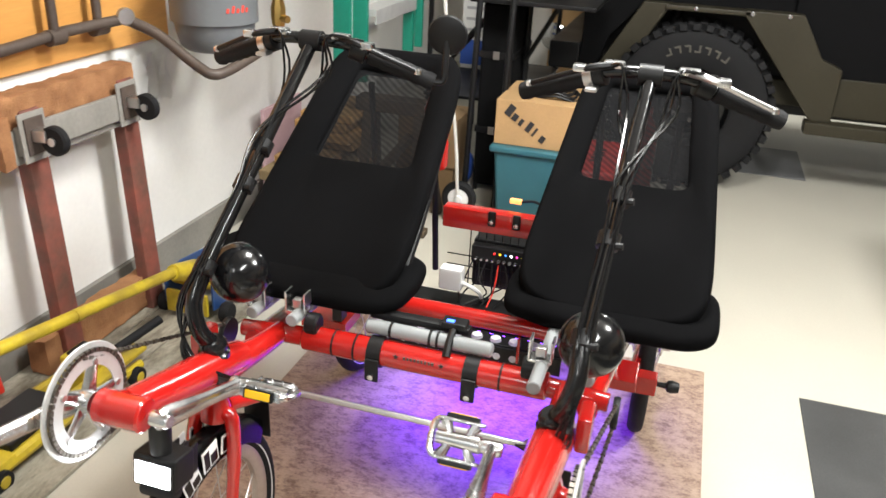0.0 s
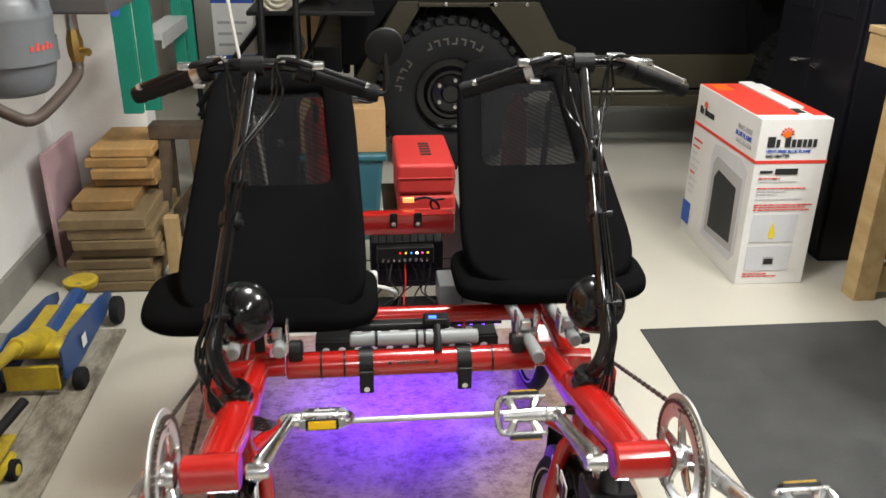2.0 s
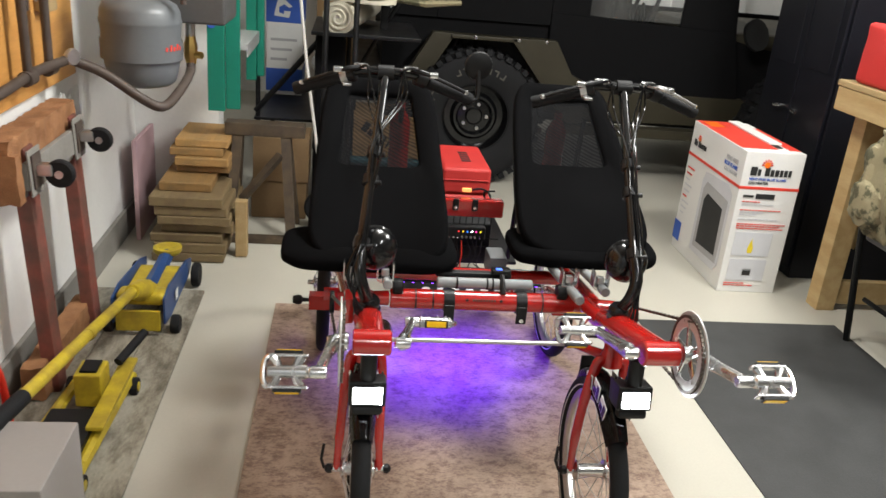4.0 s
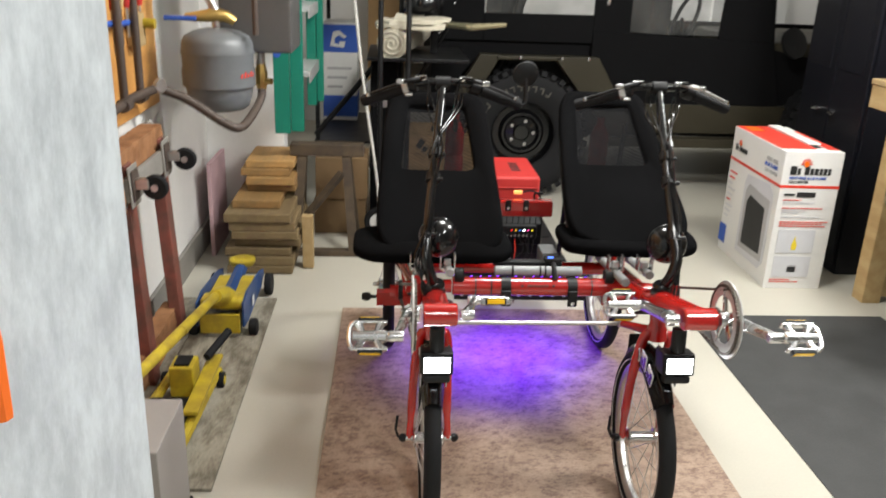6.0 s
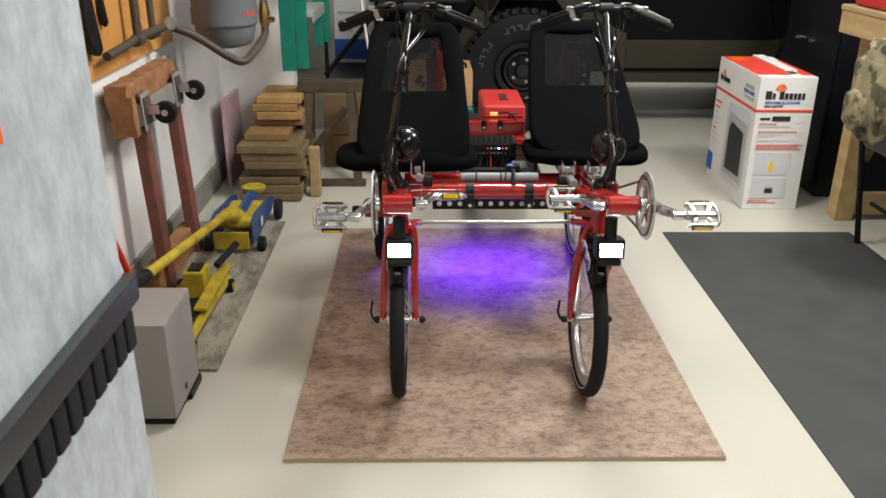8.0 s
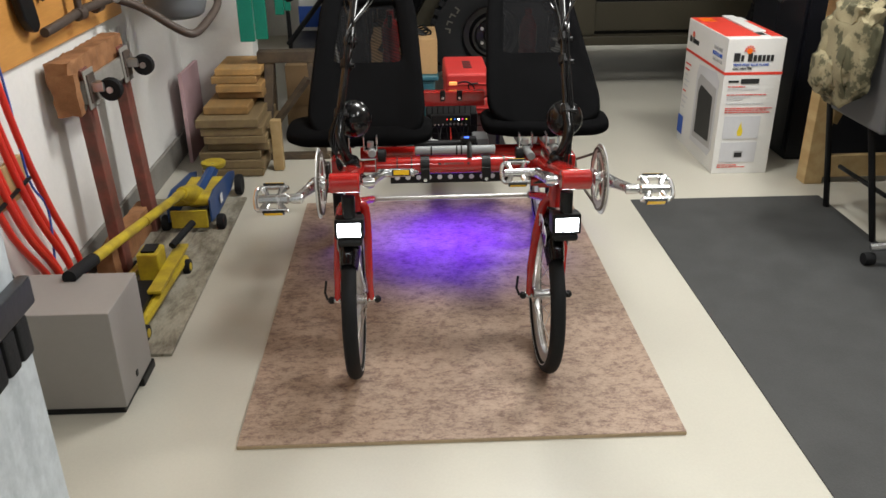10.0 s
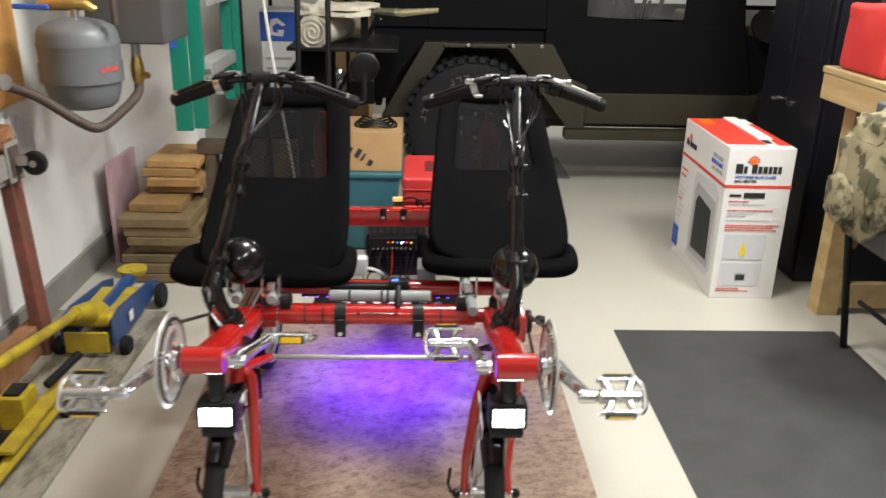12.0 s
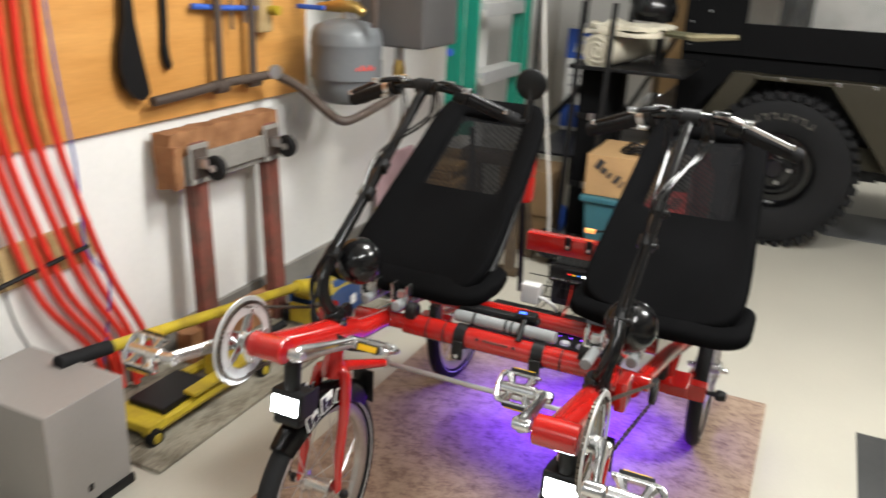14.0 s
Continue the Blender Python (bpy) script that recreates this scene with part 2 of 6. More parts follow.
M_PLANK = material("worn_grey_plank", (0.31, 0.285, 0.225), 0.75, vary=0.28, scale=7, fine=60, bump=0.3, second=(0.125, 0.105, 0.075), spread=(0.38, 0.58), stretch=(2, 0.8, 1), ragged=0.72, piece=0.1)
M_SKIRT = material("grey_baseboard", (0.25, 0.235, 0.21), 0.7, vary=0.2)
M_PLY = material("orange_plywood", (0.62, 0.31, 0.085), 0.5, vary=0.15, scale=3, fine=40, bump=0.08, second=(0.50, 0.23, 0.055), stretch=(1, 0.5, 4))
M_RED = material("red_enamel", (0.40, 0.010, 0.007), 0.2, vary=0.06, scale=8, fine=100, bump=0.0, coat=0.7)
M_BLACK = material("black_gloss", (0.005, 0.005, 0.0055), 0.16, vary=0.05, bump=0.0, specular=0.45)
M_RING = material("satin_alloy", (0.55, 0.55, 0.54), 0.42, 0.45, vary=0.1, scale=20, bump=0.02)
M_SATIN = material("black_satin", (0.006, 0.006, 0.0065), 0.45, specular=0.3, vary=0.2, bump=0.03)
M_FABRIC = material("black_seat_fabric", (0.0042, 0.0042, 0.0046), 0.95, vary=0.3, scale=5, fine=700, bump=0.25, specular=0.03)
M_RUBBER = material("tyre_rubber", (0.010, 0.010, 0.011), 0.75, specular=0.25, vary=0.25, fine=200, bump=0.2)
M_ALU = material("polished_aluminium", (0.66, 0.66, 0.66), 0.25, 1.0, vary=0.08, scale=20, bump=0.02)
M_STEEL = material("brushed_steel", (0.62, 0.61, 0.60), 0.35, 1.0, vary=0.12, scale=14, bump=0.03)
M_CHAIN = material("oily_chain", (0.14, 0.12, 0.10), 0.45, 0.9, vary=0.3)
M_GREYTUBE = material("grey_plastic_tube", (0.27, 0.285, 0.29), 0.4, vary=0.06, bump=0.02)
M_WHITE = material("white_plastic", (0.75, 0.75, 0.73), 0.4, vary=0.04, bump=0.02)
M_AMBER = material("amber_reflector", (0.88, 0.52, 0.015), 0.2, vary=0.1, bump=0.05)
M_CARD = material("brown_cardboard", (0.44, 0.27, 0.12), 0.8, vary=0.12, scale=5, fine=120, bump=0.08)
M_TEAL = material("teal_plastic", (0.026, 0.12, 0.15), 0.4, vary=0.08, bump=0.05)
M_GREEN = material("green_fibreglass", (0.006, 0.19, 0.125), 0.4, vary=0.12, bump=0.05)
M_WOOD = material("pale_sawn_timber", (0.47, 0.34, 0.165), 0.7, vary=0.18, scale=5, fine=60, bump=0.15, second=(0.39, 0.26, 0.11), stretch=(4, 0.5, 4), piece=0.18)
M_STACKWOOD = material("amber_sawn_timber", (0.36, 0.20, 0.065), 0.7, vary=0.2, scale=5, fine=60, bump=0.18, second=(0.25, 0.15, 0.055), stretch=(4, 0.5, 4), piece=0.28)
M_OLDWOOD = material("weathered_timber", (0.19, 0.135, 0.062), 0.75, vary=0.22, scale=5, fine=60, bump=0.2, second=(0.15, 0.10, 0.05), stretch=(4, 0.5, 4), piece=0.15)
M_BROWNRED = material("worn_red_paint", (0.24, 0.065, 0.045), 0.65, vary=0.3, scale=10, fine=50, bump=0.2, second=(0.12, 0.055, 0.04))
M_CARPET = material("rust_carpet", (0.37, 0.175, 0.075), 0.95, vary=0.3, scale=14, fine=240, bump=0.9, second=(0.24, 0.105, 0.04))
M_YELLOW = material("yellow_enamel", (0.52, 0.39, 0.02), 0.45, vary=0.22, scale=12, bump=0.06, second=(0.33, 0.235, 0.022))
M_BLUE = material("blue_enamel", (0.016, 0.06, 0.20), 0.4, vary=0.2, scale=10, bump=0.05)
M_BOILER = material("dark_grey_sheet_metal", (0.075, 0.072, 0.07), 0.5, vary=0.12, scale=3, bump=0.04)
M_TANK = material("grey_tank_paint", (0.135, 0.145, 0.152), 0.42, vary=0.08, bump=0.04)
M_PIPE = material("dark_iron_pipe", (0.085, 0.062, 0.05), 0.55, 0.15, vary=0.25, bump=0.1)
M_BRASS = material("brass", (0.62, 0.42, 0.14), 0.35, 1.0, vary=0.15)
M_PINK = material("pink_foam_board", (0.50, 0.33, 0.35), 0.8, vary=0.06)
M_OLIVE = material("dark_olive_paint", (0.036, 0.031, 0.019), 0.5, specular=0.25, vary=0.12, scale=3, bump=0.03)
M_CANVAS = material("black_canvas", (0.005, 0.005, 0.0055), 0.85, specular=0.1, vary=0.2, scale=4, fine=300, bump=0.15)
M_ROLL = material("pale_canvas_cloth", (0.56, 0.52, 0.41), 0.9, vary=0.15, scale=10, fine=300, bump=0.3)
M_CARTON = material("white_carton", (0.74, 0.73, 0.70), 0.6, vary=0.05, scale=6, fine=90, bump=0.04)
M_INKRED = material("red_ink", (0.72, 0.05, 0.03), 0.55, vary=0.08, bump=0)
M_INKBLK = material("black_ink", (0.02, 0.02, 0.02), 0.6, vary=0.1, bump=0)
M_INKBLUE = material("blue_ink", (0.03, 0.10, 0.45), 0.6, vary=0.1, bump=0)
M_INKGREY = material("grey_print", (0.42, 0.41, 0.41), 0.6, vary=0.1, bump=0)
M_INKPALE = material("pale_print", (0.60, 0.60, 0.62), 0.6, vary=0.06, bump=0)
M_INKYEL = material("yellow_ink", (0.8, 0.6, 0.03), 0.6, vary=0.1, bump=0)
M_CABINET = material("black_steel_cabinet", (0.007, 0.0075, 0.011), 0.4, specular=0.3, vary=0.2, scale=3, bump=0.03)
M_GREYBOX = material("taupe_painted_steel", (0.27, 0.25, 0.235), 0.5, vary=0.05, bump=0.04)
M_GALV = material("mottled_grey_panel", (0.50, 0.54, 0.565), 0.5, vary=0.10, scale=26, fine=90, bump=0.05, second=(0.36, 0.39, 0.415), spread=(0.38, 0.62), stretch=(1, 1, 0.6), ragged=0.72)
M_BUMPER = material("grey_black_rubber", (0.022, 0.024, 0.029), 0.38, specular=0.45, vary=0.2, scale=8, fine=120, bump=0.08)
M_DARKWOOD = material("dark_brown_timber", (0.085, 0.058, 0.032), 0.75, vary=0.25, scale=5, fine=60, bump=0.2, second=(0.045, 0.03, 0.018), stretch=(4, 0.5, 4))
# brown cardboard copied darker, with the rear corner's shade in its colour
M_CARDSHADE = material("shaded_cardboard", (0.21, 0.13, 0.06), 0.85, vary=0.15, scale=5, fine=110, bump=0.08)
M_CAMO = material("camouflage_cloth", (0.25, 0.215, 0.125), 0.9, vary=0.25, scale=13, fine=300, bump=0.35, second=(0.075, 0.07, 0.036), spread=(0.46, 0.52), ragged=0.6)
M_BAGRED = material("red_nylon", (0.52, 0.03, 0.026), 0.6, vary=0.12, scale=6, fine=250, bump=0.1)
M_HOSE = material("red_pipe_plastic", (0.68, 0.035, 0.02), 0.35, vary=0.06, bump=0.0)
M_ORANGE = material("orange_plastic", (0.9, 0.16, 0.01), 0.4, vary=0.06, bump=0.0)
M_ROPE = material("white_rope", (0.65, 0.63, 0.58), 0.8, vary=0.15, fine=400, bump=0.5)
M_LETTER = material("raised_white_letters", (0.075, 0.07, 0.055), 0.7, vary=0.1, bump=0)
M_MESH = sheer("black_seat_mesh", (0.006, 0.006, 0.0065), 0.84, 30, 0.05, 30.0)
M_VINYL = sheer("clear_vinyl_window", (0.20, 0.20, 0.19), 0.16, 6, 0.16)
M_LAMP = glow("headlamp_leds", (0.90, 0.95, 1.0), 45.0)
M_LIT = glow("lit_tube", (1.0, 0.95, 0.85), 6.0)
M_PURPLE = glow("violet_led_strip", (0.20, 0.04, 1.0), 16.0)
M_GLASS = bpy.data.materials.new("lamp_glass")
M_GLASS.use_nodes = True
M_GLASS.node_tree.nodes["Principled BSDF"].inputs["Roughness"].default_value = 0.08
M_GLASS.node_tree.nodes["Principled BSDF"].inputs["Base Color"].default_value = (0.6, 0.6, 0.6, 1)
M_GLASS.node_tree.nodes["Principled BSDF"].inputs["Metallic"].default_value = 0.8

# ---- the room ----
WX = -1.38
single("floor", box(-3.2, 4.6, -4.6, 6.6, -0.12, 0.0, 0), M_FLOOR, "cream vinyl-covered garage floor", "floor", kind="structure")
single("wall_west", box(WX - 0.15, WX, -4.6, 2.45, 0, CEIL, 0), M_WALL, "white painted garage side wall", "wall", kind="structure")
single("wall_return", box(-1.75, -0.98, 2.452, 2.60, 0, CEIL, 0), M_WALL, "white wall return behind the timber stack", "wall", kind="structure")
single("wall_recess", box(-1.75, -1.60, 2.602, 5.8, 0, CEIL, 0), M_WALL, "white wall beside the parked vehicle", "wall", kind="structure")
single("wall_north", box(-1.75, 4.45, 5.8, 5.95, 0, CEIL, 0), M_WALL, "white rear garage wall", "wall", kind="structure")
single("wall_east", box(4.45, 4.6, -4.6, 5.95, 0, CEIL, 0), M_LOWBOUNCE, "garage wall behind the workbench, greyed to cut bounce", "wall", kind="structure")
single("wall_south", box(WX - 0.15, 4.45, -4.6, -4.45, 0, CEIL, 0), M_LOWBOUNCE, "unseen garage front wall, greyed to cut bounce", "wall", kind="structure")
single("ceiling", box(-1.78, 4.6, -4.6, 5.95, CEIL, CEIL + 0.1, 0), M_LOWBOUNCE, "unseen garage ceiling, greyed to cut bounce", "ceiling", kind="structure")
single("baseboard", box(WX, WX + 0.02, -1.2, 2.448, 0, 0.13, 0.004), M_SKIRT, "scuffed grey-brown baseboard", "baseboard", kind="structure")
# one batten for each lamp, the added rear one too
for lx, ly in TUBES:
    f = thing("ceiling_light", (lx, ly, CEIL), "white fluorescent batten on the unseen ceiling", "ceiling light", "ceiling lights")
    part("housing", box(lx - 0.06, lx + 0.06, ly - 0.62, ly + 0.62, CEIL - 0.05, CEIL - 0.002), M_WHITE, f)
    part("tube", cyl((lx, ly - 0.58, CEIL - 0.075), (lx, ly + 0.58, CEIL - 0.075), 0.016), M_LIT, f)

# ---- floor coverings ----
bd = thing("floor_board", (0, 0.54, 0), "rose and tan mottled vinyl-faced board lying on the floor", "floor board", kind="structure")
part("sheet", box(-0.615, 0.615, -0.345, 1.43, 0.0, 0.010, 0.001), M_EDGE, bd)
part("vinyl_face", box(-0.614, 0.614, -0.344, 1.429, 0.0105, 0.0125, 0.0008), M_BOARD, bd)
single("rubber_mat", box(0.90, 1.80, -2.6, 1.40, 0.0, 0.005, 0.002), M_MAT, "dark grey rubber floor mat", "mat")
pl = thing("floor_plank", (-1.1, 0.8, 0), "worn grey timber sheet along the wall", "plank")
for k in range(3):
    part("plank", box(-1.355 + 0.149 * k, -1.209 + 0.149 * k, 0.14, 1.53, 0.0, 0.012, 0.003), M_PLANK, pl)
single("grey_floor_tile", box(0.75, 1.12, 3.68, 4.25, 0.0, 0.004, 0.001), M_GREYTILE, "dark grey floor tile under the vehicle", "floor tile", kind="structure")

# ---- left wall: plywood panel, pipes, tank ----
single("plywood_panel", box(WX, WX + 0.02, -1.0, 1.56, 0.865, 2.2, 0.003), M_PLY, "orange varnished plywood panel on the white wall", "wall panel", kind="structure")

pp = thing("water_pipe", (-1.2, 1.0, 0.95), "dark iron water pipe with valves on the plywood", "pipe")
part("run", tube([(-1.31, 0.63, 0.945), (-1.31, 0.8, 0.952), (-1.31, 1.0, 0.965), (-1.27, 1.22, 0.975)], 0.016), M_PIPE, pp)
part("branch", tube(smoothed([(-1.26, 1.22, 0.97), (-1.17, 1.24, 0.93), (-1.05, 1.245, 0.85), (-0.99, 1.26, 0.825), (-0.965, 1.38, 0.845), (-0.955, 1.58, 0.885), (-0.955, 1.61, 0.93)], 4), 0.017), M_PIPE, pp)
for y in (0.955, 1.14):
    part("riser", cyl((-1.31, y, 0.95), (-1.31, y, 1.75), 0.014), M_PIPE, pp)
    part("tee", lathe([(0.017, -0.03), (0.023, -0.028), (0.023, 0.028), (0.017, 0.03)], Matrix.Translation((-1.31, y, 0.955)) @ pose(0, 0, 0, 90)), M_PIPE, pp)
part("gauge", lathe([(0.0, 0.016), (0.024, 0.016), (0.027, 0.012), (0.027, 0.0)], pose(-1.262, 1.205, 0.985, 90, 0, 55), 20), M_STEEL, pp, "round steel pressure gauge")
part("ball_valve", tube([(-0.955, 1.61, 0.92), (-0.955, 1.61, 0.94), (-0.955, 1.61, 0.96), (-0.955, 1.61, 0.99), (-0.955, 1.61, 1.01), (-0.955, 1.61, 1.09)], [0.018, 0.024, 0.026, 0.026, 0.020, 0.012], 8), M_BRASS, pp, "brass ball valve")
part("drain_cap", cyl((-0.955, 1.61, 0.955), (-0.91, 1.59, 0.955), 0.013, 8), M_BRASS, pp)

tk = thing("expansion_tank", (-1.09, 1.43, 0.88), "grey steel expansion tank hanging below a valve", "tank")
part("shell", lathe([(0, -0.016), (0.05, -0.015), (0.095, -0.006), (0.112, 0.006), (0.124, 0.04), (0.131, 0.08), (0.1345, 0.12), (0.1365, 0.125), (0.1365, 0.132), (0.1345, 0.137), (0.1365, 0.18), (0.139, 0.184), (0.139, 0.194), (0.1365, 0.198), (0.134, 0.222), (0.122, 0.243), (0.09, 0.258), (0.045, 0.268), (0.02, 0.27), (0, 0.27)], Matrix.Translation((-1.09, 1.43, 0.875)) @ Matrix.Diagonal((1, 1, 1.12, 1)), 32), M_TANK, tk)
part("label", lathe([(0.1395, 0.085), (0.1395, 0.15)], caps=False, m=Matrix.Translation((-1.09, 1.43, 0.875)) @ pose(0, 0, 0, 0, 0, 0), n=32), M_TANK, tk)
for k in range(5):
    a = radians(-42 + 7 * k)
    part("red_mark", box(-0.004, 0.004, -0.001, 0.001, 0, 0.014 + 0.008 * (k % 2), 0, m=Matrix.Translation((-1.09 + 0.1402 * math.cos(a), 1.43 + 0.1402 * math.sin(a), 1.0)) @ pose(0, 0, 0, 0, 12, math.degrees(a) + 90)), M_INKRED, tk)
part("neck", cyl((-1.09, 1.43, 1.15), (-1.09, 1.43, 1.24), 0.016), M_STEEL, tk)
part("valve_body", tube([(-1.20, 1.40, 1.215), (-1.14, 1.415, 1.22), (-1.09, 1.43, 1.225), (-1.05, 1.435, 1.22), (-1.02, 1.44, 1.20)], [0.014, 0.022, 0.028, 0.022, 0.016]), M_BRASS, tk, "brass valve body")
part("lever", box(-1.27, -1.15, 1.36, 1.375, 1.205, 1.222, 0.004, m=None), M_INKBLUE, tk, "blue valve lever")
part("upper_pipe", tube([(-1.09, 1.43, 1.24), (-1.12, 1.43, 1.30), (-1.2, 1.43, 1.42), (-1.2, 1.43, 1.7)], 0.018), M_STEEL, tk)
part("flue", cyl((-0.93, 1.36, 1.16), (-0.93, 1.36, 1.7), 0.011), M_PIPE, tk)

wh = thing("wall_boiler", (-0.93, 1.68, 1.10), "grey sheet-metal boiler casing hung beside the tank", "boiler")
part("casing", box(-1.10, -0.815, 1.53, 1.85, 1.075, 1.75, 0.012), M_BOILER, wh)
part("stub", cyl((-0.955, 1.61, 1.02), (-0.955, 1.61, 1.076), 0.018), M_STEEL, wh)

# tools hung over the plywood
def hung(name, pts, r, mat, label, cat, n=8):
    return single(name, tube(smoothed(pts, 4), r, n), mat, label, cat)

hp = bmesh.new()
slab([(-0.014, 0.36), (0.012, 0.36), (0.020, 0.24), (0.038, 0.14), (0.058, 0.05), (0.064, 0.012), (0.036, -0.006), (-0.004, 0.006), (-0.040, 0.045), (-0.054, 0.10), (-0.046, 0.17), (-0.026, 0.23)], 0.03, pose(-1.318, 0.575, 0.955, 0, 0, 90), 0.008, hp)
single("hanging_pouch", hp, M_SATIN, "black cloth pouch hanging on the plywood", "pouch")
hung("hanging_strap", [(-1.35, 0.745, 1.35), (-1.345, 0.74, 1.2), (-1.345, 0.735, 1.09), (-1.345, 0.75, 1.03)], [0.012] * 8 + [0.015] * 4 + [0.005], M_SATIN, "thin black strap hanging on the plywood", "strap")
sp = thing("clamp_rack", (-1.33, 1.05, 1.18), "blue bar with small clamps across the plywood", "clamp rack")
part("bar", tube([(-1.335, 0.86, 1.225), (-1.33, 1.0, 1.215), (-1.33, 1.26, 1.205)], 0.010, 8), M_INKBLUE, sp)
part("bracket", box(-1.36, -1.31, 1.19, 1.27, 1.12, 1.24, 0.01), M_WOOD, sp)
part("knob", cyl((-1.31, 1.25, 1.20), (-1.27, 1.25, 1.20), 0.018, 10), M_YELLOW, sp)
for k in range(5):
    y = 0.98 + 0.075 * k
    tl = thing("hand_tool", (-1.34, y, 1.25), ("hand tool with a red grip hung on the plywood", "hand tool with a wooden grip hung on the plywood")[k % 2], "tool", "tools on the plywood")
    part("grip", tube([(-1.33, y, 1.26), (-1.325, y, 1.30), (-1.325, y + 0.005, 1.38), (-1.33, y, 1.42)], [0.009, 0.014, 0.013, 0.009], 8), (M_BAGRED, M_WOOD)[k % 2], tl)
    part("shaft", cyl((-1.33, y, 1.12 + 0.02 * k), (-1.33, y, 1.27), 0.006, 8), (M_STEEL, M_PIPE)[k % 2], tl)

# red heating pipes
HOSES = [(0.02, 0.10, 0.30), (0.05, 0.14, 0.33), (0.10, 0.19, 0.37), (0.14, 0.24, 0.41), (0.20, 0.30, 0.45), (0.25, 0.34, 0.49)]
for i, (a, b, c) in enumerate(HOSES):
    x = WX + 0.035 + 0.020 * (i % 2)
    single("heating_pipe", tube(smoothed([(x, a + 0.02, 1.9), (x, a, 1.25), (x, a + 0.01, 0.95), (x, (a + b) / 2 + 0.04, 0.65), (x + 0.01, b + 0.07, 0.42), (x + 0.02, c + 0.02, 0.2), (x + 0.02, c + 0.05, 0.03)], 5), 0.0115, 10), M_HOSE, "red plastic heating pipe running down the wall", "pipe", "heating pipes")
single("blue_cable", tube(smoothed([(WX + 0.05, 0.27, 1.9), (WX + 0.05, 0.29, 1.2), (WX + 0.05, 0.33, 0.8), (WX + 0.055, 0.33, 0.55), (WX + 0.06, 0.40, 0.42), (WX + 0.06, 0.37, 0.25), (WX + 0.06, 0.34, 0.13)], 5), 0.004, 6), M_INKBLUE, "thin blue cable hanging with the pipes", "cable")
single("black_cable", tube(smoothed([(WX + 0.05, 0.03, 1.9), (WX + 0.05, 0.02, 1.0), (WX + 0.05, 0.05, 0.5), (WX + 0.06, 0.10, 0.3), (WX + 0.08, 0.16, 0.17)], 5), 0.004, 6), M_SATIN, "black cable hanging with the pipes", "cable")
cb = thing("pipe_clamp_block", (WX, 0.2, 0.5), "wooden block that clips the red pipes to the wall", "clamp block")
part("block", box(WX, WX + 0.018, 0.0, 0.395, 0.485, 0.61, 0.003), M_WOOD, cb)
part("rail", cyl((WX + 0.055, 0.02, 0.52), (WX + 0.055, 0.34, 0.55), 0.007, 8), M_SATIN, cb)

# ---- taupe box on the floor ----
gb = thing("floor_cabinet", (-1.12, -0.04, 0), "taupe painted metal box on black feet", "cabinet")
part("body", box(-1.30, -0.955, -0.17, 0.085, 0.025, 0.335, 0.006), M_GREYBOX, gb)
part("plinth", box(-1.29, -0.965, -0.16, 0.075, 0.0, 0.026, 0.004), M_SATIN, gb)
part("corner_foot", box(-0.985, -0.948, -0.03, 0.09, 0.0, 0.03, 0.006), M_SATIN, gb)
part("badge", box(-0.956, -0.952, -0.062, -0.048, 0.06, 0.078, 0.001), M_SATIN, gb)

# ---- upturned furniture dolly leaning on the wall ----
dl = thing("furniture_dolly", (-1.28, 0.95, 0), "carpeted wooden furniture dolly stood on end against the wall", "dolly")
lean = Matrix.Translation((-1.225, 0, 0)) @ pose(0, 0, 0, 0, -2.5, 0)
for y in (0.768, 1.172):
    part("red_side_rail", box(-0.045, 0.0, y - 0.037, y + 0.037, 0.005, 0.80, 0.006, m=lean), M_BROWNRED, dl)
part("carpet_pad", rough_box(-0.085, -0.008, 0.65, 1.222, 0.755, 0.842, 0.018, 0.0065, m=lean, freq=42.0), M_CARPET, dl, angle=80)
part("top_board", box(-0.075, -0.005, 0.67, 1.21, 0.66, 0.757, 0.004, m=lean), M_SKIRT, dl)
part("carpet_flap", rough_box(-0.078, 0.006, 0.645, 0.682, 0.66, 0.80, 0.018, 0.0065, m=lean, freq=42.0), M_CARPET, dl, angle=80)
part("lower_carpet_pad", rough_box(-0.085, -0.02, 0.67, 1.22, 0.02, 0.13, 0.018, 0.0065, m=lean, freq=42.0), M_CARPET, dl, angle=80)
part("cross_rail", box(-0.004, 0.014, 0.70, 1.20, 0.685, 0.765, 0.004, m=lean), M_SKIRT, dl)
for y in (0.748, 1.146):
    part("worn_block", box(0.0142, 0.020, y - 0.048, y + 0.048, 0.665, 0.80, 0.003, m=lean), M_SKIRT, dl)
    wl = part("caster", box(0.0202, 0.026, y - 0.034, y + 0.034, 0.685, 0.785, 0.003, m=lean), M_PIPE, dl)
    part("fork", box(0.024, 0.070, y - 0.020, y + 0.020, 0.72, 0.755, 0.006, m=lean), M_STEEL, wl)
    part("wheel", lathe([(0.012, -0.013), (0.036, -0.013), (0.041, -0.008), (0.041, 0.008), (0.036, 0.013), (0.012, 0.013)], lean @ pose(0.085, y, 0.725, 90, 0, 0), 20), M_RUBBER, wl)
    part("hub_cap", cyl(lean @ Vector((0.085, y - 0.018, 0.725)), lean @ Vector((0.085, y + 0.018, 0.725)), 0.012, 10), M_STEEL, wl)

# ---- timber stack ----
random.seed(4)
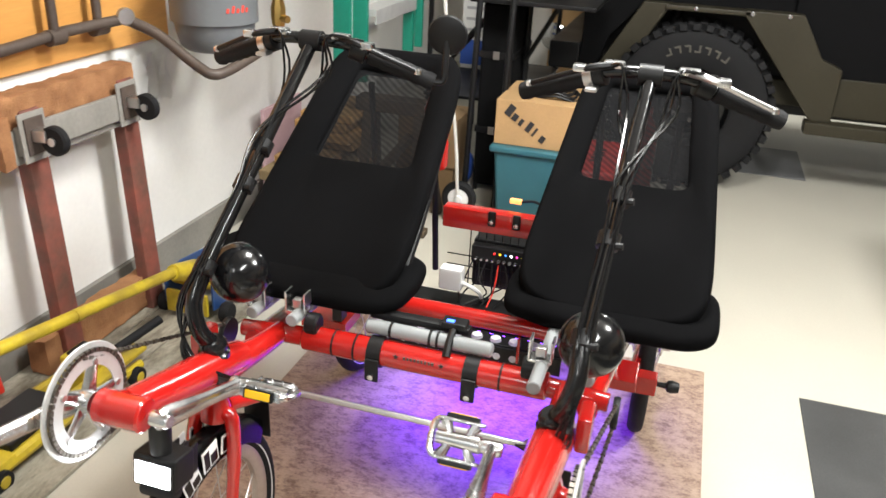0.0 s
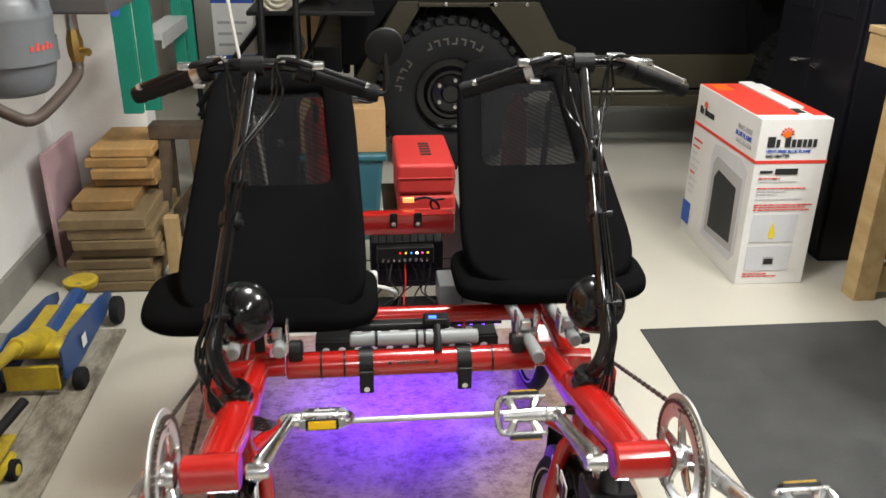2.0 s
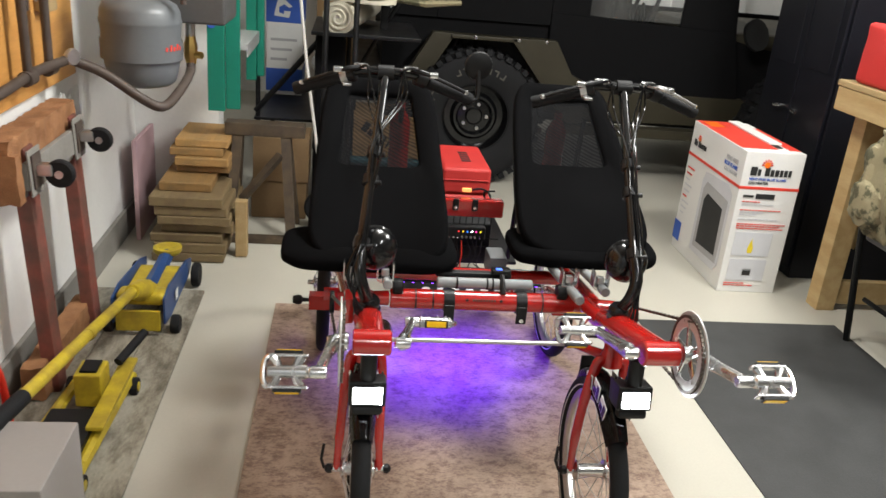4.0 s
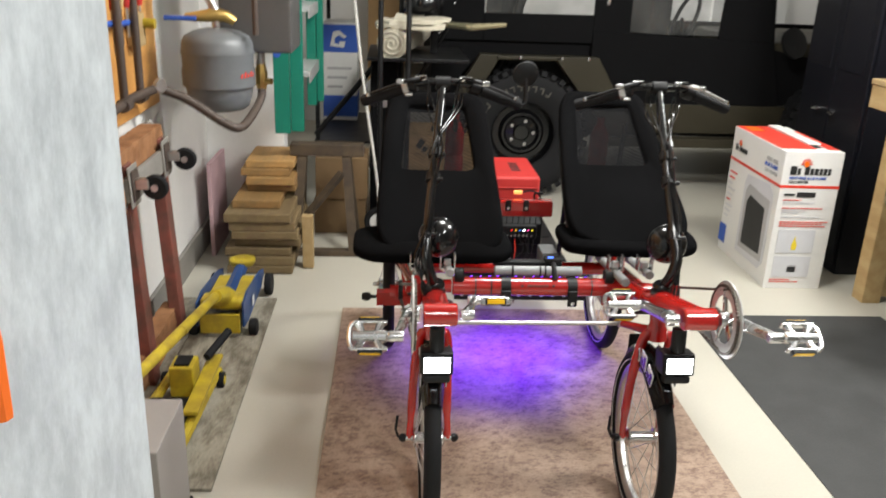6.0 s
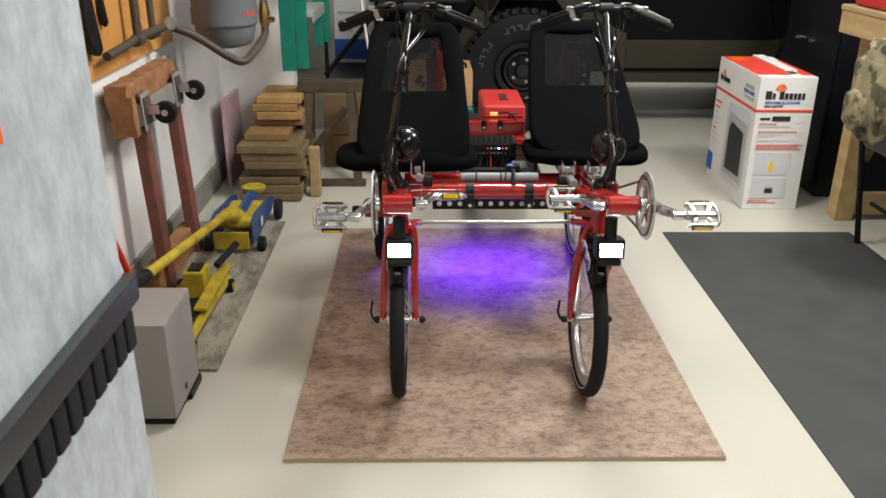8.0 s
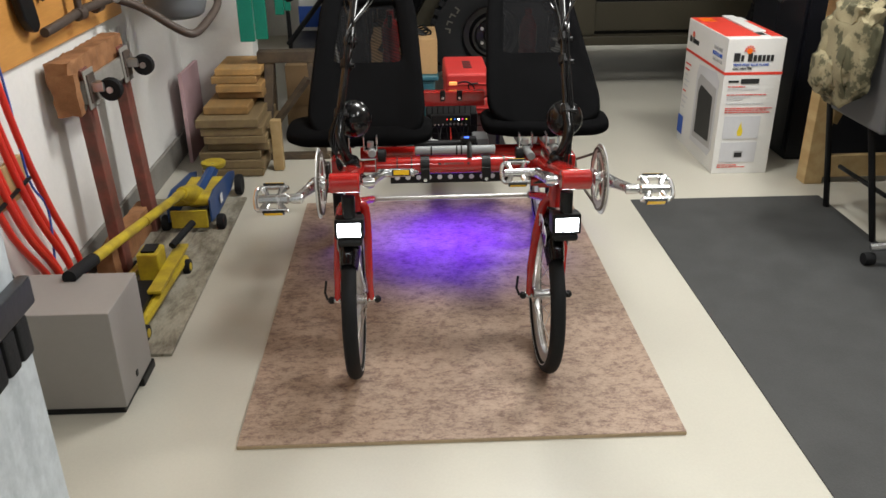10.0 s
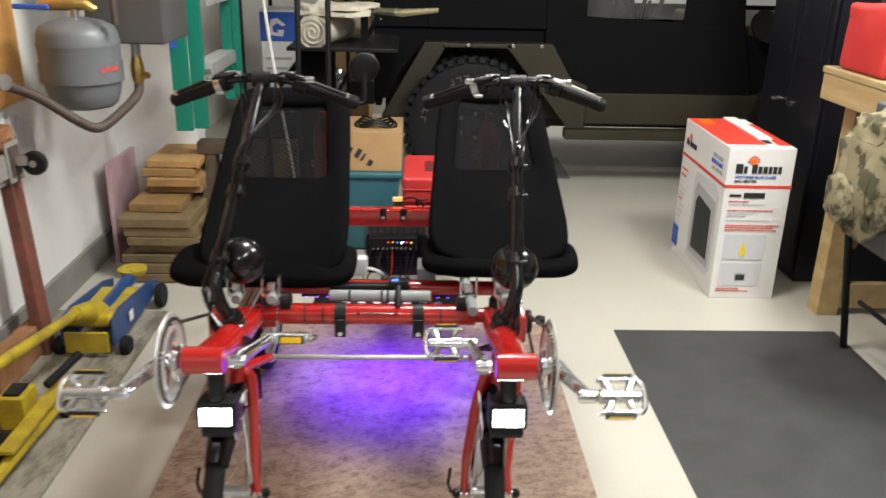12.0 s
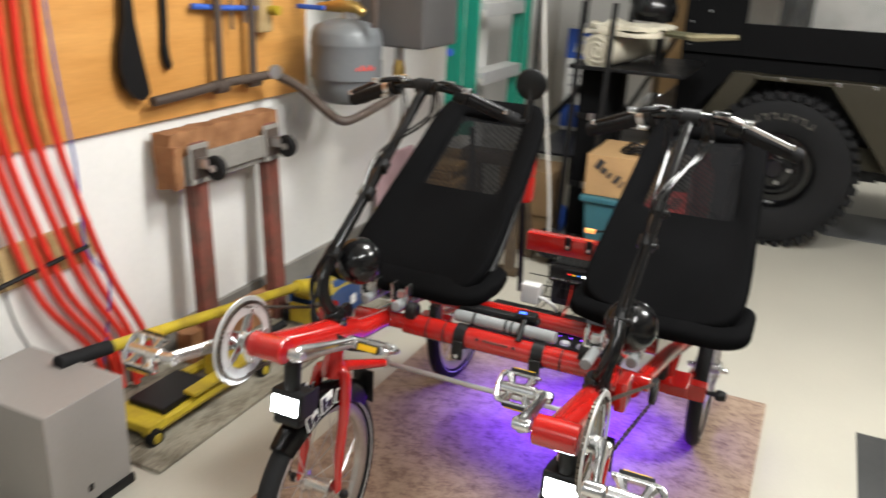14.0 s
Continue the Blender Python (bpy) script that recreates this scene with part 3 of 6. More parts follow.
def stack(x0, x1, y0, y1, z0, hs, mat, label):
    z = z0
    for i, h in enumerate(hs):
        dx, dy = random.uniform(-0.026, 0.026), random.uniform(-0.03, 0.03)
        single("timber_board", box(x0 + dx, x1 + dx, y0 + dy, y1 + dy, z, z + h - 0.0015, 0.004, 1), mat, label, "board", "stacked timber")
        z += h
    return z

z1 = stack(-1.175, -0.865, 1.865, 2.36, 0.004, [0.04, 0.045, 0.04, 0.045, 0.04, 0.045, 0.045], M_OLDWOOD, "weathered timber offcut in a stack by the wall")
z2 = stack(-1.15, -0.925, 1.90, 2.38, z1, [0.042], M_STACKWOOD, "short pale timber offcut on the stack")
z2 = stack(-1.135, -0.90, 2.07, 2.40, z2, [0.038, 0.04, 0.038, 0.038], M_STACKWOOD, "short pale timber offcut on the stack")
single("foam_board", box(-1.312, -1.292, 2.09, 2.445, 0.0, 0.475, 0.002), M_PINK, "pink foam board leaning on the wall", "foam board")
single("timber_post", box(-0.838, -0.785, 1.92, 1.97, 0.004, 0.27, 0.005), M_WOOD, "pale timber post at the end of the stack", "post")

# ---- blue and yellow trolley jack ----
jk = thing("trolley_jack", (-1.07, 1.35, 0), "blue and yellow trolley jack on small wheels", "jack")
for x in (-1.165, -0.985):
    part("side_plate", slab([(-0.0, 0.05), (0.10, 0.035), (0.44, 0.045), (0.52, 0.07), (0.52, 0.10), (0.42, 0.13), (0.10, 0.165), (0.0, 0.15)], 0.008, Matrix.Translation((x, 1.14, 0)) @ pose(0, 0, 0, 0, 0, 90), 0.002), M_BLUE, jk)
part("yellow_skirt", box(-1.155, -1.0, 1.12, 1.135, 0.03, 0.11, 0.004), M_YELLOW, jk)
part("top_plate", box(-1.15, -1.0, 1.28, 1.50, 0.118, 0.130, 0.003, m=None), M_YELLOW, jk)
part("lift_arm", tube([(-1.075, 1.30, 0.10), (-1.075, 1.45, 0.115), (-1.075, 1.62, 0.125)], [0.04, 0.03, 0.028], 8), M_BLUE, jk)
part("saddle", lathe([(0, 0), (0.05, 0), (0.058, 0.012), (0.058, 0.026), (0.045, 0.03), (0.03, 0.02), (0, 0.02)], Matrix.Translation((-1.075, 1.64, 0.128)), 16), M_YELLOW, jk)
part("handle_socket", tube([(-1.075, 1.24, 0.13), (-1.07, 1.17, 0.17), (-1.075, 1.06, 0.215)], [0.05, 0.042, 0.026], 10), M_YELLOW, jk)
part("yoke", box(-1.16, -0.99, 1.15, 1.23, 0.115, 0.165, 0.018, 3), M_YELLOW, jk)
part("handle", cyl((-1.075, 1.07, 0.212), (-1.125, 0.12, 0.335), 0.0175), M_YELLOW, jk)
part("handle_joint", cyl((-1.096, 0.66, 0.264), (-1.0975, 0.635, 0.2675), 0.0195), M_YELLOW, jk)
part("grip", cyl((-1.121, 0.20, 0.325), (-1.13, 0.03, 0.347), 0.021), M_RUBBER, jk)
for x, y, r in ((-1.19, 1.60, 0.05), (-0.955, 1.60, 0.05), (-1.19, 1.17, 0.037), (-0.955, 1.17, 0.037)):
    part("wheel", lathe([(0.01, -0.016), (r - 0.005, -0.016), (r, -0.01), (r, 0.01), (r - 0.005, 0.016), (0.01, 0.016)], pose(x, y, r, 0, 90, 0), 20), M_RUBBER, jk)
part("decal", box(-0.9768, -0.9755, 1.29, 1.33, 0.075, 0.115, 0), M_WHITE, jk)

# ---- yellow low-profile jack ----
yj = thing("yellow_floor_jack", (-1.1, 0.5, 0), "yellow steel floor jack with a black saddle", "jack")
for x in (-1.19, -1.035):
    part("side_rail", tube([(x, 0.22, 0.05), (x + 0.01, 0.45, 0.06), (x + 0.02, 0.78, 0.05)], [0.017, 0.020, 0.014], 8), M_YELLOW, yj)
part("front_plate", box(-1.20, -1.02, 0.22, 0.30, 0.045, 0.075, 0.008), M_YELLOW, yj)
part("deck", box(-1.18, -1.04, 0.30, 0.52, 0.06, 0.09, 0.006), M_SATIN, yj)
part("pump_block", box(-1.14, -1.06, 0.60, 0.70, 0.04, 0.15, 0.008), M_YELLOW, yj)
part("black_plate", box(-1.125, -1.075, 0.615, 0.685, 0.15, 0.158, 0.002), M_SATIN, yj)
part("side_wing", box(-1.05, -1.0, 0.40, 0.80, 0.09, 0.105, 0.005, m=None), M_YELLOW, yj)
part("black_grip", cyl((-1.04, 0.72, 0.13), (-0.99, 0.86, 0.165), 0.014, 10), M_RUBBER, yj)
for x, y in ((-1.205, 0.24), (-1.02, 0.24), (-1.19, 0.74), (-1.0, 0.74)):
    part("wheel", lathe([(0.006, -0.012), (0.028, -0.012), (0.03, 0), (0.028, 0.012), (0.006, 0.012)], pose(x, y, 0.032, 0, 90, 0), 16), M_RUBBER, yj)
    part("hub_cap", cyl((x - 0.0145, y, 0.032), (x + 0.0145, y, 0.032), 0.016, 14, chamfer=0.002), M_YELLOW, yj)

# ---- green step ladder by the wall return ----
ld = thing("step_ladder", (-0.9, 2.15, 0.6), "green fibreglass step ladder hung up folded", "ladder")
def rail(x, y, z0, w, label=""):
    part("rail", box(x, x + w, y, y + 0.025, z0, 2.2, 0.004), M_GREEN, ld, label)
rail(-0.975, 2.10, 0.632, 0.074)
rail(-0.899, 2.118, 0.64, 0.062)
rail(-0.872, 2.64, 0.68, 0.050)
rail(-0.820, 2.655, 0.70, 0.036)
for z in (0.90, 1.20, 1.50):
    part("tread", box(-0.895, -0.81, 2.144, 2.64, z, z + 0.028, 0.004), M_RING, ld, "aluminium tread")
    part("tread_lip", box(-0.812, -0.806, 2.144, 2.64, z - 0.03, z + 0.028, 0.002), M_RING, ld, "aluminium tread edge")
part("badge", cyl((-0.955, 2.0985, 1.01), (-0.955, 2.0965, 1.01), 0.018, 16), M_INKBLUE, ld)
single("ladder_hook", box(-1.0, -0.85, 2.138, 2.453, 1.9, 1.93, 0.004), M_STEEL, "steel ladder hook on the wall", "hook")

# ---- saw horse and carton behind the stack ----
sh = thing("saw_horse", (-0.72, 2.35, 0), "weathered timber saw horse", "saw horse")
part("beam", box(-0.92, -0.55, 2.20, 2.29, 0.50, 0.56, 0.006), M_DARKWOOD, sh)
for x0, x1, y0, y1 in ((-0.86, -0.90, 2.23, 2.12), (-0.64, -0.60, 2.23, 2.12), (-0.86, -0.90, 2.26, 2.42), (-0.64, -0.60, 2.26, 2.42)):
    part("leg", tube([(x1, y1, 0.0), (x0, y0, 0.50)], 0.032, 4), M_DARKWOOD, sh, angle=20)
part("brace", tube([(-0.9, 2.17, 0.12), (-0.66, 2.19, 0.42)], 0.022, 4), M_DARKWOOD, sh, angle=20)
part("foot", box(-0.95, -0.56, 2.10, 2.16, 0.0, 0.03, 0.004), M_DARKWOOD, sh)
single("carton", box(-0.83, -0.55, 2.48, 2.74, 0.0, 0.20, 0.004), M_CARDSHADE, "plain brown cardboard carton on the floor", "carton")
single("carton", box(-0.82, -0.54, 2.47, 2.74, 0.201, 0.43, 0.004), M_CARDSHADE, "plain brown cardboard carton on another carton", "carton")

# ---- paint sprayer carton on a shelf, black stand ----
sf = thing("wire_stand", (-0.6, 3.0, 0), "black tubular stand holding cartons", "stand")
for x, y in ((-0.85, 3.0), (-0.36, 3.0), (-0.85, 3.94), (-0.36, 3.94)):
    part("post", cyl((x, y, 0), (x, y, 1.55), 0.013, 10), M_SATIN, sf)
for z in (0.40, 1.30):
    part("shelf", box(-0.87, -0.34, 2.98, 3.96, z, z + 0.015, 0.003), M_SATIN, sf)
part("brace", tube([(-0.86, 2.975, 0.45), (-0.36, 2.975, 1.05)], 0.016, 8), M_SATIN, sf)
part("second_brace", tube([(-0.36, 2.975, 0.62), (-0.1, 2.9, 1.10)], 0.012, 8), M_SATIN, sf)
gc = thing("sprayer_carton", (-0.76, 3.8, 0.42), "white and blue printed carton on the stand", "carton")
part("carton_body", box(-0.865, -0.645, 3.64, 3.93, 0.416, 1.05, 0.004), M_CARTON, gc)
part("blue_band", box(-0.868, -0.642, 3.637, 3.933, 0.86, 1.035, 0.002), M_INKBLUE, gc)
part("blue_foot", box(-0.868, -0.642, 3.637, 3.933, 0.44, 0.58, 0.002), M_INKBLUE, gc)
part("printed_mark", slab([(-0.06, 0), (-0.04, 0.09), (0.0, 0.10), (0.05, 0.06), (0.03, 0.05), (0, 0.07), (-0.03, 0.05), (-0.03, 0.02), (0, 0.01), (0, 0.03), (0.04, 0.03), (0.03, -0.01)], 0.002, Matrix.Translation((-0.76, 3.633, 0.90))), M_CARTON, gc)
for k in range(3):
    part("print_bar", box(-0.84, -0.74 + 0.03 * k, 3.636, 3.6395, 0.63 + 0.06 * k, 0.645 + 0.06 * k, 0), M_INKGREY, gc)
single("carton", box(-0.80, -0.56, 3.08, 3.4, 1.32, 1.6, 0.004), M_CARTON, "white carton on the upper shelf", "carton")

# canvas rolls; further back, a motorcycle's headlamp on an added stand
single("canvas_roll", tube(smoothed([(-0.42, 2.62, 1.02), (-0.34, 2.90, 1.04), (-0.26, 3.2, 1.06)], 3), [0.082] * 7, 20), M_ROLL, "rolled pale canvas cloth", "cloth roll")
def spiral():
    pts = [(math.cos(a) * (0.01 + 0.0039 * a), 0, math.sin(a) * (0.01 + 0.0039 * a)) for a in [0.5 * i for i in range(36)]]
    return tube(pts, 0.006, 6, bm=None)
sb = spiral()
sb.transform(Matrix.Translation((-0.42, 2.615, 1.02)) @ pose(0, 0, 0, 0, 0, -16))
single("canvas_edge", sb, M_ROLL, "spiral edge of the rolled canvas", "cloth roll")
fc = rough_box(-0.50, -0.14, 2.62, 2.82, 1.098, 1.122, 0.016, 0.022, freq=9.0)
merge(fc, rough_box(-0.47, -0.20, 2.63, 2.80, 1.122, 1.143, 0.016, 0.026, freq=11.0))
merge(fc, rough_box(-0.40, -0.10, 2.65, 2.80, 1.138, 1.156, 0.016, 0.026, freq=10.0))
single("folded_cloth", fc, M_ROLL, "crumpled pale canvas folded over the roll", "cloth", angle=80)
single("olive_strap", tube([(-0.16, 2.72, 1.125), (0.02, 2.70, 1.115), (0.2, 2.72, 1.13)], [0.015, 0.02, 0.012], 8, flat=1.8), M_CAMO, "olive webbing strap by the canvas", "strap")

WHX, WHY, WHZ = -0.475, 2.33, 0.122
# white rope hanging down to a small wheel
single("rope", tube(smoothed([(-0.67, 2.36, 1.9), (-0.60, 2.3, 1.25), (-0.555, 2.29, 0.85), (-0.49, 2.28, 0.4), (-0.47, 2.28, 0.16)], 4), 0.0075, 8), M_ROPE, "white rope hanging down", "rope")
ht = thing("hand_truck", (-0.36, 2.0, 0), "black hand truck with a small white-hubbed wheel", "hand truck")
w = part("wheel", lathe([(0.048, -0.016), (0.068, -0.018), (0.078, -0.010), (0.078, 0.010), (0.068, 0.018), (0.048, 0.016)], pose(WHX, WHY, WHZ, 90, 0, 0), 28, loop=True), M_RUBBER, ht)
part("white_hub", lathe([(0, -0.010), (0.052, -0.010), (0.052, 0.010), (0.046, 0.013), (0.018, 0.015), (0.014, 0.022), (0, 0.022)], pose(WHX, WHY, WHZ, 90, 0, 0), 24), M_WHITE, w)
for x in (-0.475, -0.33):
    part("upright", cyl((x, 2.40, 0.0), (x, 2.52, 1.25), 0.014, 10), M_SATIN, ht)
part("axle", cyl((WHX, WHY, WHZ), (WHX, WHY + 0.12, WHZ), 0.008, 8), M_STEEL, ht)
part("toe_plate", box(-0.50, -0.31, 2.37, 2.43, 0.0, 0.008, 0.002), M_SATIN, ht)

# teal tote with a cardboard carton on it
tt = thing("storage_tote", (-0.19, 2.45, 0), "teal plastic storage tote with a lid", "tote")
def taper(x0, x1, y0, y1, z0, z1, k):
    b = box(x0, x1, y0, y1, z0, z1, 0.02, 3)
    for v in b.verts:
        f = (v.co.z - z0) / (z1 - z0)
        v.co.x += (1 - f) * k * (1 if v.co.x < (x0 + x1) / 2 else -1)
        v.co.y += (1 - f) * k * (1 if v.co.y < (y0 + y1) / 2 else -1)
    return b
part("tub", taper(-0.32, 0.02, 2.26, 2.66, 0, 0.385, 0.03), M_TEAL, tt)
part("lid", box(-0.335, 0.035, 2.245, 2.675, 0.38, 0.41, 0.01, 3), M_TEAL, tt)
cc = thing("seat_carton", (-0.18, 2.45, 0.41), "brown cardboard carton with black print on the tote", "carton")
part("carton_body", box(-0.325, 0.03, 2.28, 2.66, 0.411, 0.60, 0.004), M_CARD, cc)
for k, (h, w) in enumerate(((0.05, 0.03), (0.03, 0.024), (0.03, 0.016), (0.045, 0.022), (0.04, 0.01), (0.03, 0.022))):
    part("print_bar", box(0, w, -0.0015, 0.001, 0, h, 0, m=Matrix.Translation((-0.29 + 0.030 * k, 2.279, 0.545 - 0.020 * k)) @ pose(0, 0, 0, 0, 32, 0)), M_INKBLK, cc)
part("tape", box(-0.22, -0.16, 2.2785, 2.2795, 0.53, 0.601, 0), M_CARD, cc)
for k in range(3):
    single("cable_coil", tube([(-0.10 + (0.10 - 0.015 * k) * math.cos(a), 2.42 + 0.06 * math.sin(a), 0.608 + 0.012 * k + 0.01 * math.sin(3 * a)) for a in [i * math.pi / 12 for i in range(24)]], 0.006, 6, closed=True), M_SATIN, "coil of thin black cable on the carton", "cable")

single("blue_bag", box(-0.78, -0.56, 2.78, 2.95, 0.0, 0.16, 0.05, 3), M_INKBLUE, "blue soft bag on the floor", "bag")
# only the parked motorcycle's headlamp; the stand is added to hold it
hu = thing("headlamp_unit", (-0.543, 5.05, 0), "chrome motorcycle headlamp on an added short black stand", "lamp")
part("lamp_bowl", lathe([(0, 0.0), (0.06, 0.0), (0.09, 0.03), (0.10, 0.07), (0.098, 0.085), (0.06, 0.10), (0, 0.105)], pose(-0.543, 5.05, 0.42, 90, 0, 0), 24), M_GLASS, hu)
part("stand_post", cyl((-0.543, 5.08, 0.01), (-0.543, 5.08, 0.34), 0.02, 12), M_SATIN, hu)
part("stand_foot", cyl((-0.543, 5.08, 0.0), (-0.543, 5.08, 0.012), 0.09, 20), M_SATIN, hu)

# ---- red cases stacked behind the cycle ----
for k, (z0, z1, d) in enumerate(((0.359, 0.445, 0.004), (0.447, 0.56, 0.0))):
    rc = thing("red_case", (0.15, 1.82, z0), ("red nylon case on the black rear rack", "red nylon case with dark print on its lid")[k], "case", "red cases")
    part("case_body", box(0.045 + d, 0.25 + d, 1.63, 2.02, z0, z1, 0.016, 4), M_BAGRED, rc)
    part("seam", tube([(0.05 + d, 1.628, z1 - 0.05), (0.245 + d, 1.628, z1 - 0.05)], 0.0025, 6), M_BAGRED, rc)
    if k == 1:
        for j in range(5):
            part("print_bar", box(0.135, 0.175, 1.74 + 0.034 * j, 1.76 + 0.034 * j, z1, z1 + 0.0015, 0), M_INKBLK, rc)
    part("buckle", box(0.236 + d, 0.254 + d, 1.66, 1.69, z1 - 0.09, z1 - 0.05, 0.003), M_SATIN, rc)

# pale plastic sheet hanging under the tank
ps = bmesh.new()
cols = 22
prev = None
for i in range(cols + 1):
    y = 1.22 + 0.30 * i / cols
    dx = 0.014 * math.sin(i * 1.3) + 0.008 * math.sin(i * 2.9 + 1)
    row = [ps.verts.new((WX + 0.035 + dx * (0.3 + 0.9 * j / 8), y + 0.012 * math.sin(j + i), 0.84 - 0.022 * j - 0.012 * abs(math.sin(i * 0.8)))) for j in range(9)]
    if prev:
        for j in range(8):
            ps.faces.new((prev[j], row[j], row[j + 1], prev[j + 1]))
    prev = row
bmesh.ops.solidify(ps, geom=list(ps.faces), thickness=0.0015)
single("plastic_sheet", ps, M_WALL, "crumpled white plastic sheet hanging on the wall", "plastic sheet", angle=80)

# ---- printed heater carton ----
hb = thing("heater_carton", (1.53, 2.0, 0), "white and red printed heater carton standing on the floor", "carton")
turn = Matrix.Translation((1.399, 1.737, 0)) @ pose(0, 0, 0, 0, 0, -0.8)
CW, CD, CH = 0.281, 0.613, 0.678
part("carton_body", box(0, CW, 0, CD, 0, CH, 0.004, m=turn), M_CARTON, hb)
part("red_top_print", box(0.004, CW * 0.62, 0.06, CD - 0.004, CH, CH + 0.0015, 0, m=turn), M_INKRED, hb)
part("red_top_print", box(CW * 0.80, CW - 0.004, 0.05, CD * 0.8, CH, CH + 0.0015, 0, m=turn), M_INKRED, hb)
part("top_flap", box(CW * 0.60, CW * 0.82, 0.14, CD - 0.01, CH + 0.002, CH + 0.012, 0.003, m=turn), M_CARTON, hb)
part("top_slot", box(CW * 0.63, CW * 0.74, 0.08, 0.17, CH + 0.002, CH + 0.0035, 0, m=turn), M_INKBLK, hb)
part("orange_print", box(0.03, 0.10, CD - 0.14, CD - 0.03, CH + 0.0015, CH + 0.003, 0, m=turn), M_ORANGE, hb)
part("red_band", box(-0.0015, CW + 0.0015, -0.0015, CD, 0.505, 0.518, 0, m=turn), M_INKRED, hb)
fr = turn @ pose(0, -0.002, 0, 90, 0, 0)          # the narrow front, x right, y up
sd = turn @ pose(-0.002, CD, 0, 90, 0, -90)       # the wide side, x towards the front
def bar(m, x, y, w, h, mat, name="print_bar"):
    return part(name, box(x, x + w, y, y + h, 0, 0.0012, 0, m=m), mat, hb)
# logo shapes instead of the maker's name
for m, ox, oy, s in ((fr, 0.035, 0.570, 1.0), (sd, 0.05, 0.565, 0.78)):
    x = ox
    for k, w in enumerate((0.030, 0.014, 0.0, 0.022, 0.016, 0.018, 0.014, 0.016, 0.014)):
        if w:
            bar(m, x, oy, w * s, (0.040 if k in (0, 3) else 0.030) * s, M_INKBLK, "logo_block")
        x += (w + 0.005) * s if w else 0.014 * s
    part("sun_mark", lathe([(0, 0.0), (0.014 * s, 0.0), (0.014 * s, 0.0014), (0, 0.0014)], m @ Matrix.Translation((ox + 0.072 * s, oy + 0.050 * s, 0)), 14), M_ORANGE, hb)
    for k in range(7):
        a = math.pi * k / 6
        part("sun_ray", box(0.016 * s, 0.026 * s, -0.003 * s, 0.003 * s, 0, 0.0013, 0, m=m @ Matrix.Translation((ox + 0.072 * s, oy + 0.050 * s, 0)) @ pose(0, 0, 0, 0, 0, math.degrees(a))), M_INKRED, hb)
lettering("VENT-FREE BLUE FLAME", 0.0165, fr @ Matrix.Translation((0.035, 0.548, 0)), M_INKBLUE, hb, bold=0.0003)
lettering("GAS HEATER", 0.0165, fr @ Matrix.Translation((0.035, 0.530, 0)), M_INKBLK, hb, bold=0.0003)
lettering("VENT-FREE", 0.026, sd @ Matrix.Translation((0.43, 0.60, 0)), M_INKGREY, hb, bold=0.0004)
lettering("BLUE FLAME", 0.026, sd @ Matrix.Translation((0.42, 0.572, 0)), M_INKBLUE, hb, bold=0.0004)
lettering("GAS HEATER", 0.024, sd @ Matrix.Translation((0.43, 0.545, 0)), M_INKGREY, hb)
# the front: hand slot, lines of small print, two pictures
part("hand_slot", box(0.085, 0.175, 0.462, 0.486, 0, 0.0014, 0.011, 3, m=fr), M_INKBLK, hb)
bar(fr, 0.025, 0.468, 0.05, 0.010, M_INKBLK)
random.seed(9)
for y, w, mt in ((0.445, 0.08, M_INKRED), (0.433, 0.15, M_INKPALE), (0.405, 0.19, M_INKRED), (0.394, 0.11, M_INKPALE), (0.383, 0.07, M_INKPALE), (0.362, 0.18, M_INKPALE), (0.338, 0.22, M_INKRED), (0.328, 0.20, M_INKRED), (0.317, 0.21, M_INKRED), (0.045, 0.10, M_INKRED), (0.034, 0.13, M_INKRED)):
    x = 0.025
    while x < 0.025 + w:
        k = random.uniform(0.008, 0.024)
        bar(fr, x, y, k, 0.0045, mt)
        x += k + 0.004
bar(fr, 0.03, 0.185, 0.18, 0.115, M_INKPALE, "picture_panel")
bar(fr, 0.03, 0.062, 0.18, 0.105, M_INKPALE, "picture_panel")
part("flame_mark", slab([(0, 0), (0.02, 0.0), (0.024, 0.025), (0.015, 0.05), (0.012, 0.07), (0.004, 0.05), (-0.004, 0.02)], 0.001, fr @ Matrix.Translation((0.105, 0.2, 0.0025)) @ pose(0, 0, 0, -90)), M_INKYEL, hb)
bar(fr, 0.10, 0.085, 0.045, 0.035, M_INKGREY)
part("picture_heater", box(0.104, 0.141, 0.089, 0.112, 0.001, 0.0022, 0, m=fr), M_INKBLK, hb)
# the side: large picture of the appliance
part("picture_body", slab([(0.0, 0.0), (0.29, 0.0), (0.33, 0.04), (0.33, 0.39), (0.28, 0.425), (0.02, 0.41), (0.0, 0.36)], 0.0012, sd @ Matrix.Translation((0.235, 0.07, 0.0014)) @ pose(0, 0, 0, -90)), M_INKPALE, hb)
part("picture_front", slab([(0.03, 0.03), (0.31, 0.04), (0.31, 0.35), (0.06, 0.37), (0.03, 0.33)], 0.001, sd @ Matrix.Translation((0.235, 0.07, 0.0026)) @ pose(0, 0, 0, -90)), M_INKGREY, hb)
part("picture_window", slab([(0.06, 0.06), (0.28, 0.07), (0.27, 0.30), (0.09, 0.32), (0.06, 0.28)], 0.001, sd @ Matrix.Translation((0.235, 0.07, 0.0036)) @ pose(0, 0, 0, -90)), M_INKBLK, hb)
bar(sd, 0.0, 0.05, 0.085, 0.10, M_INKBLUE)
for k in range(9):
    bar(sd, 0.03, 0.20 + 0.03 * k, 0.05 + 0.02 * (k % 3), 0.008, M_INKRED if k in (7, 8, 3) else M_INKPALE)

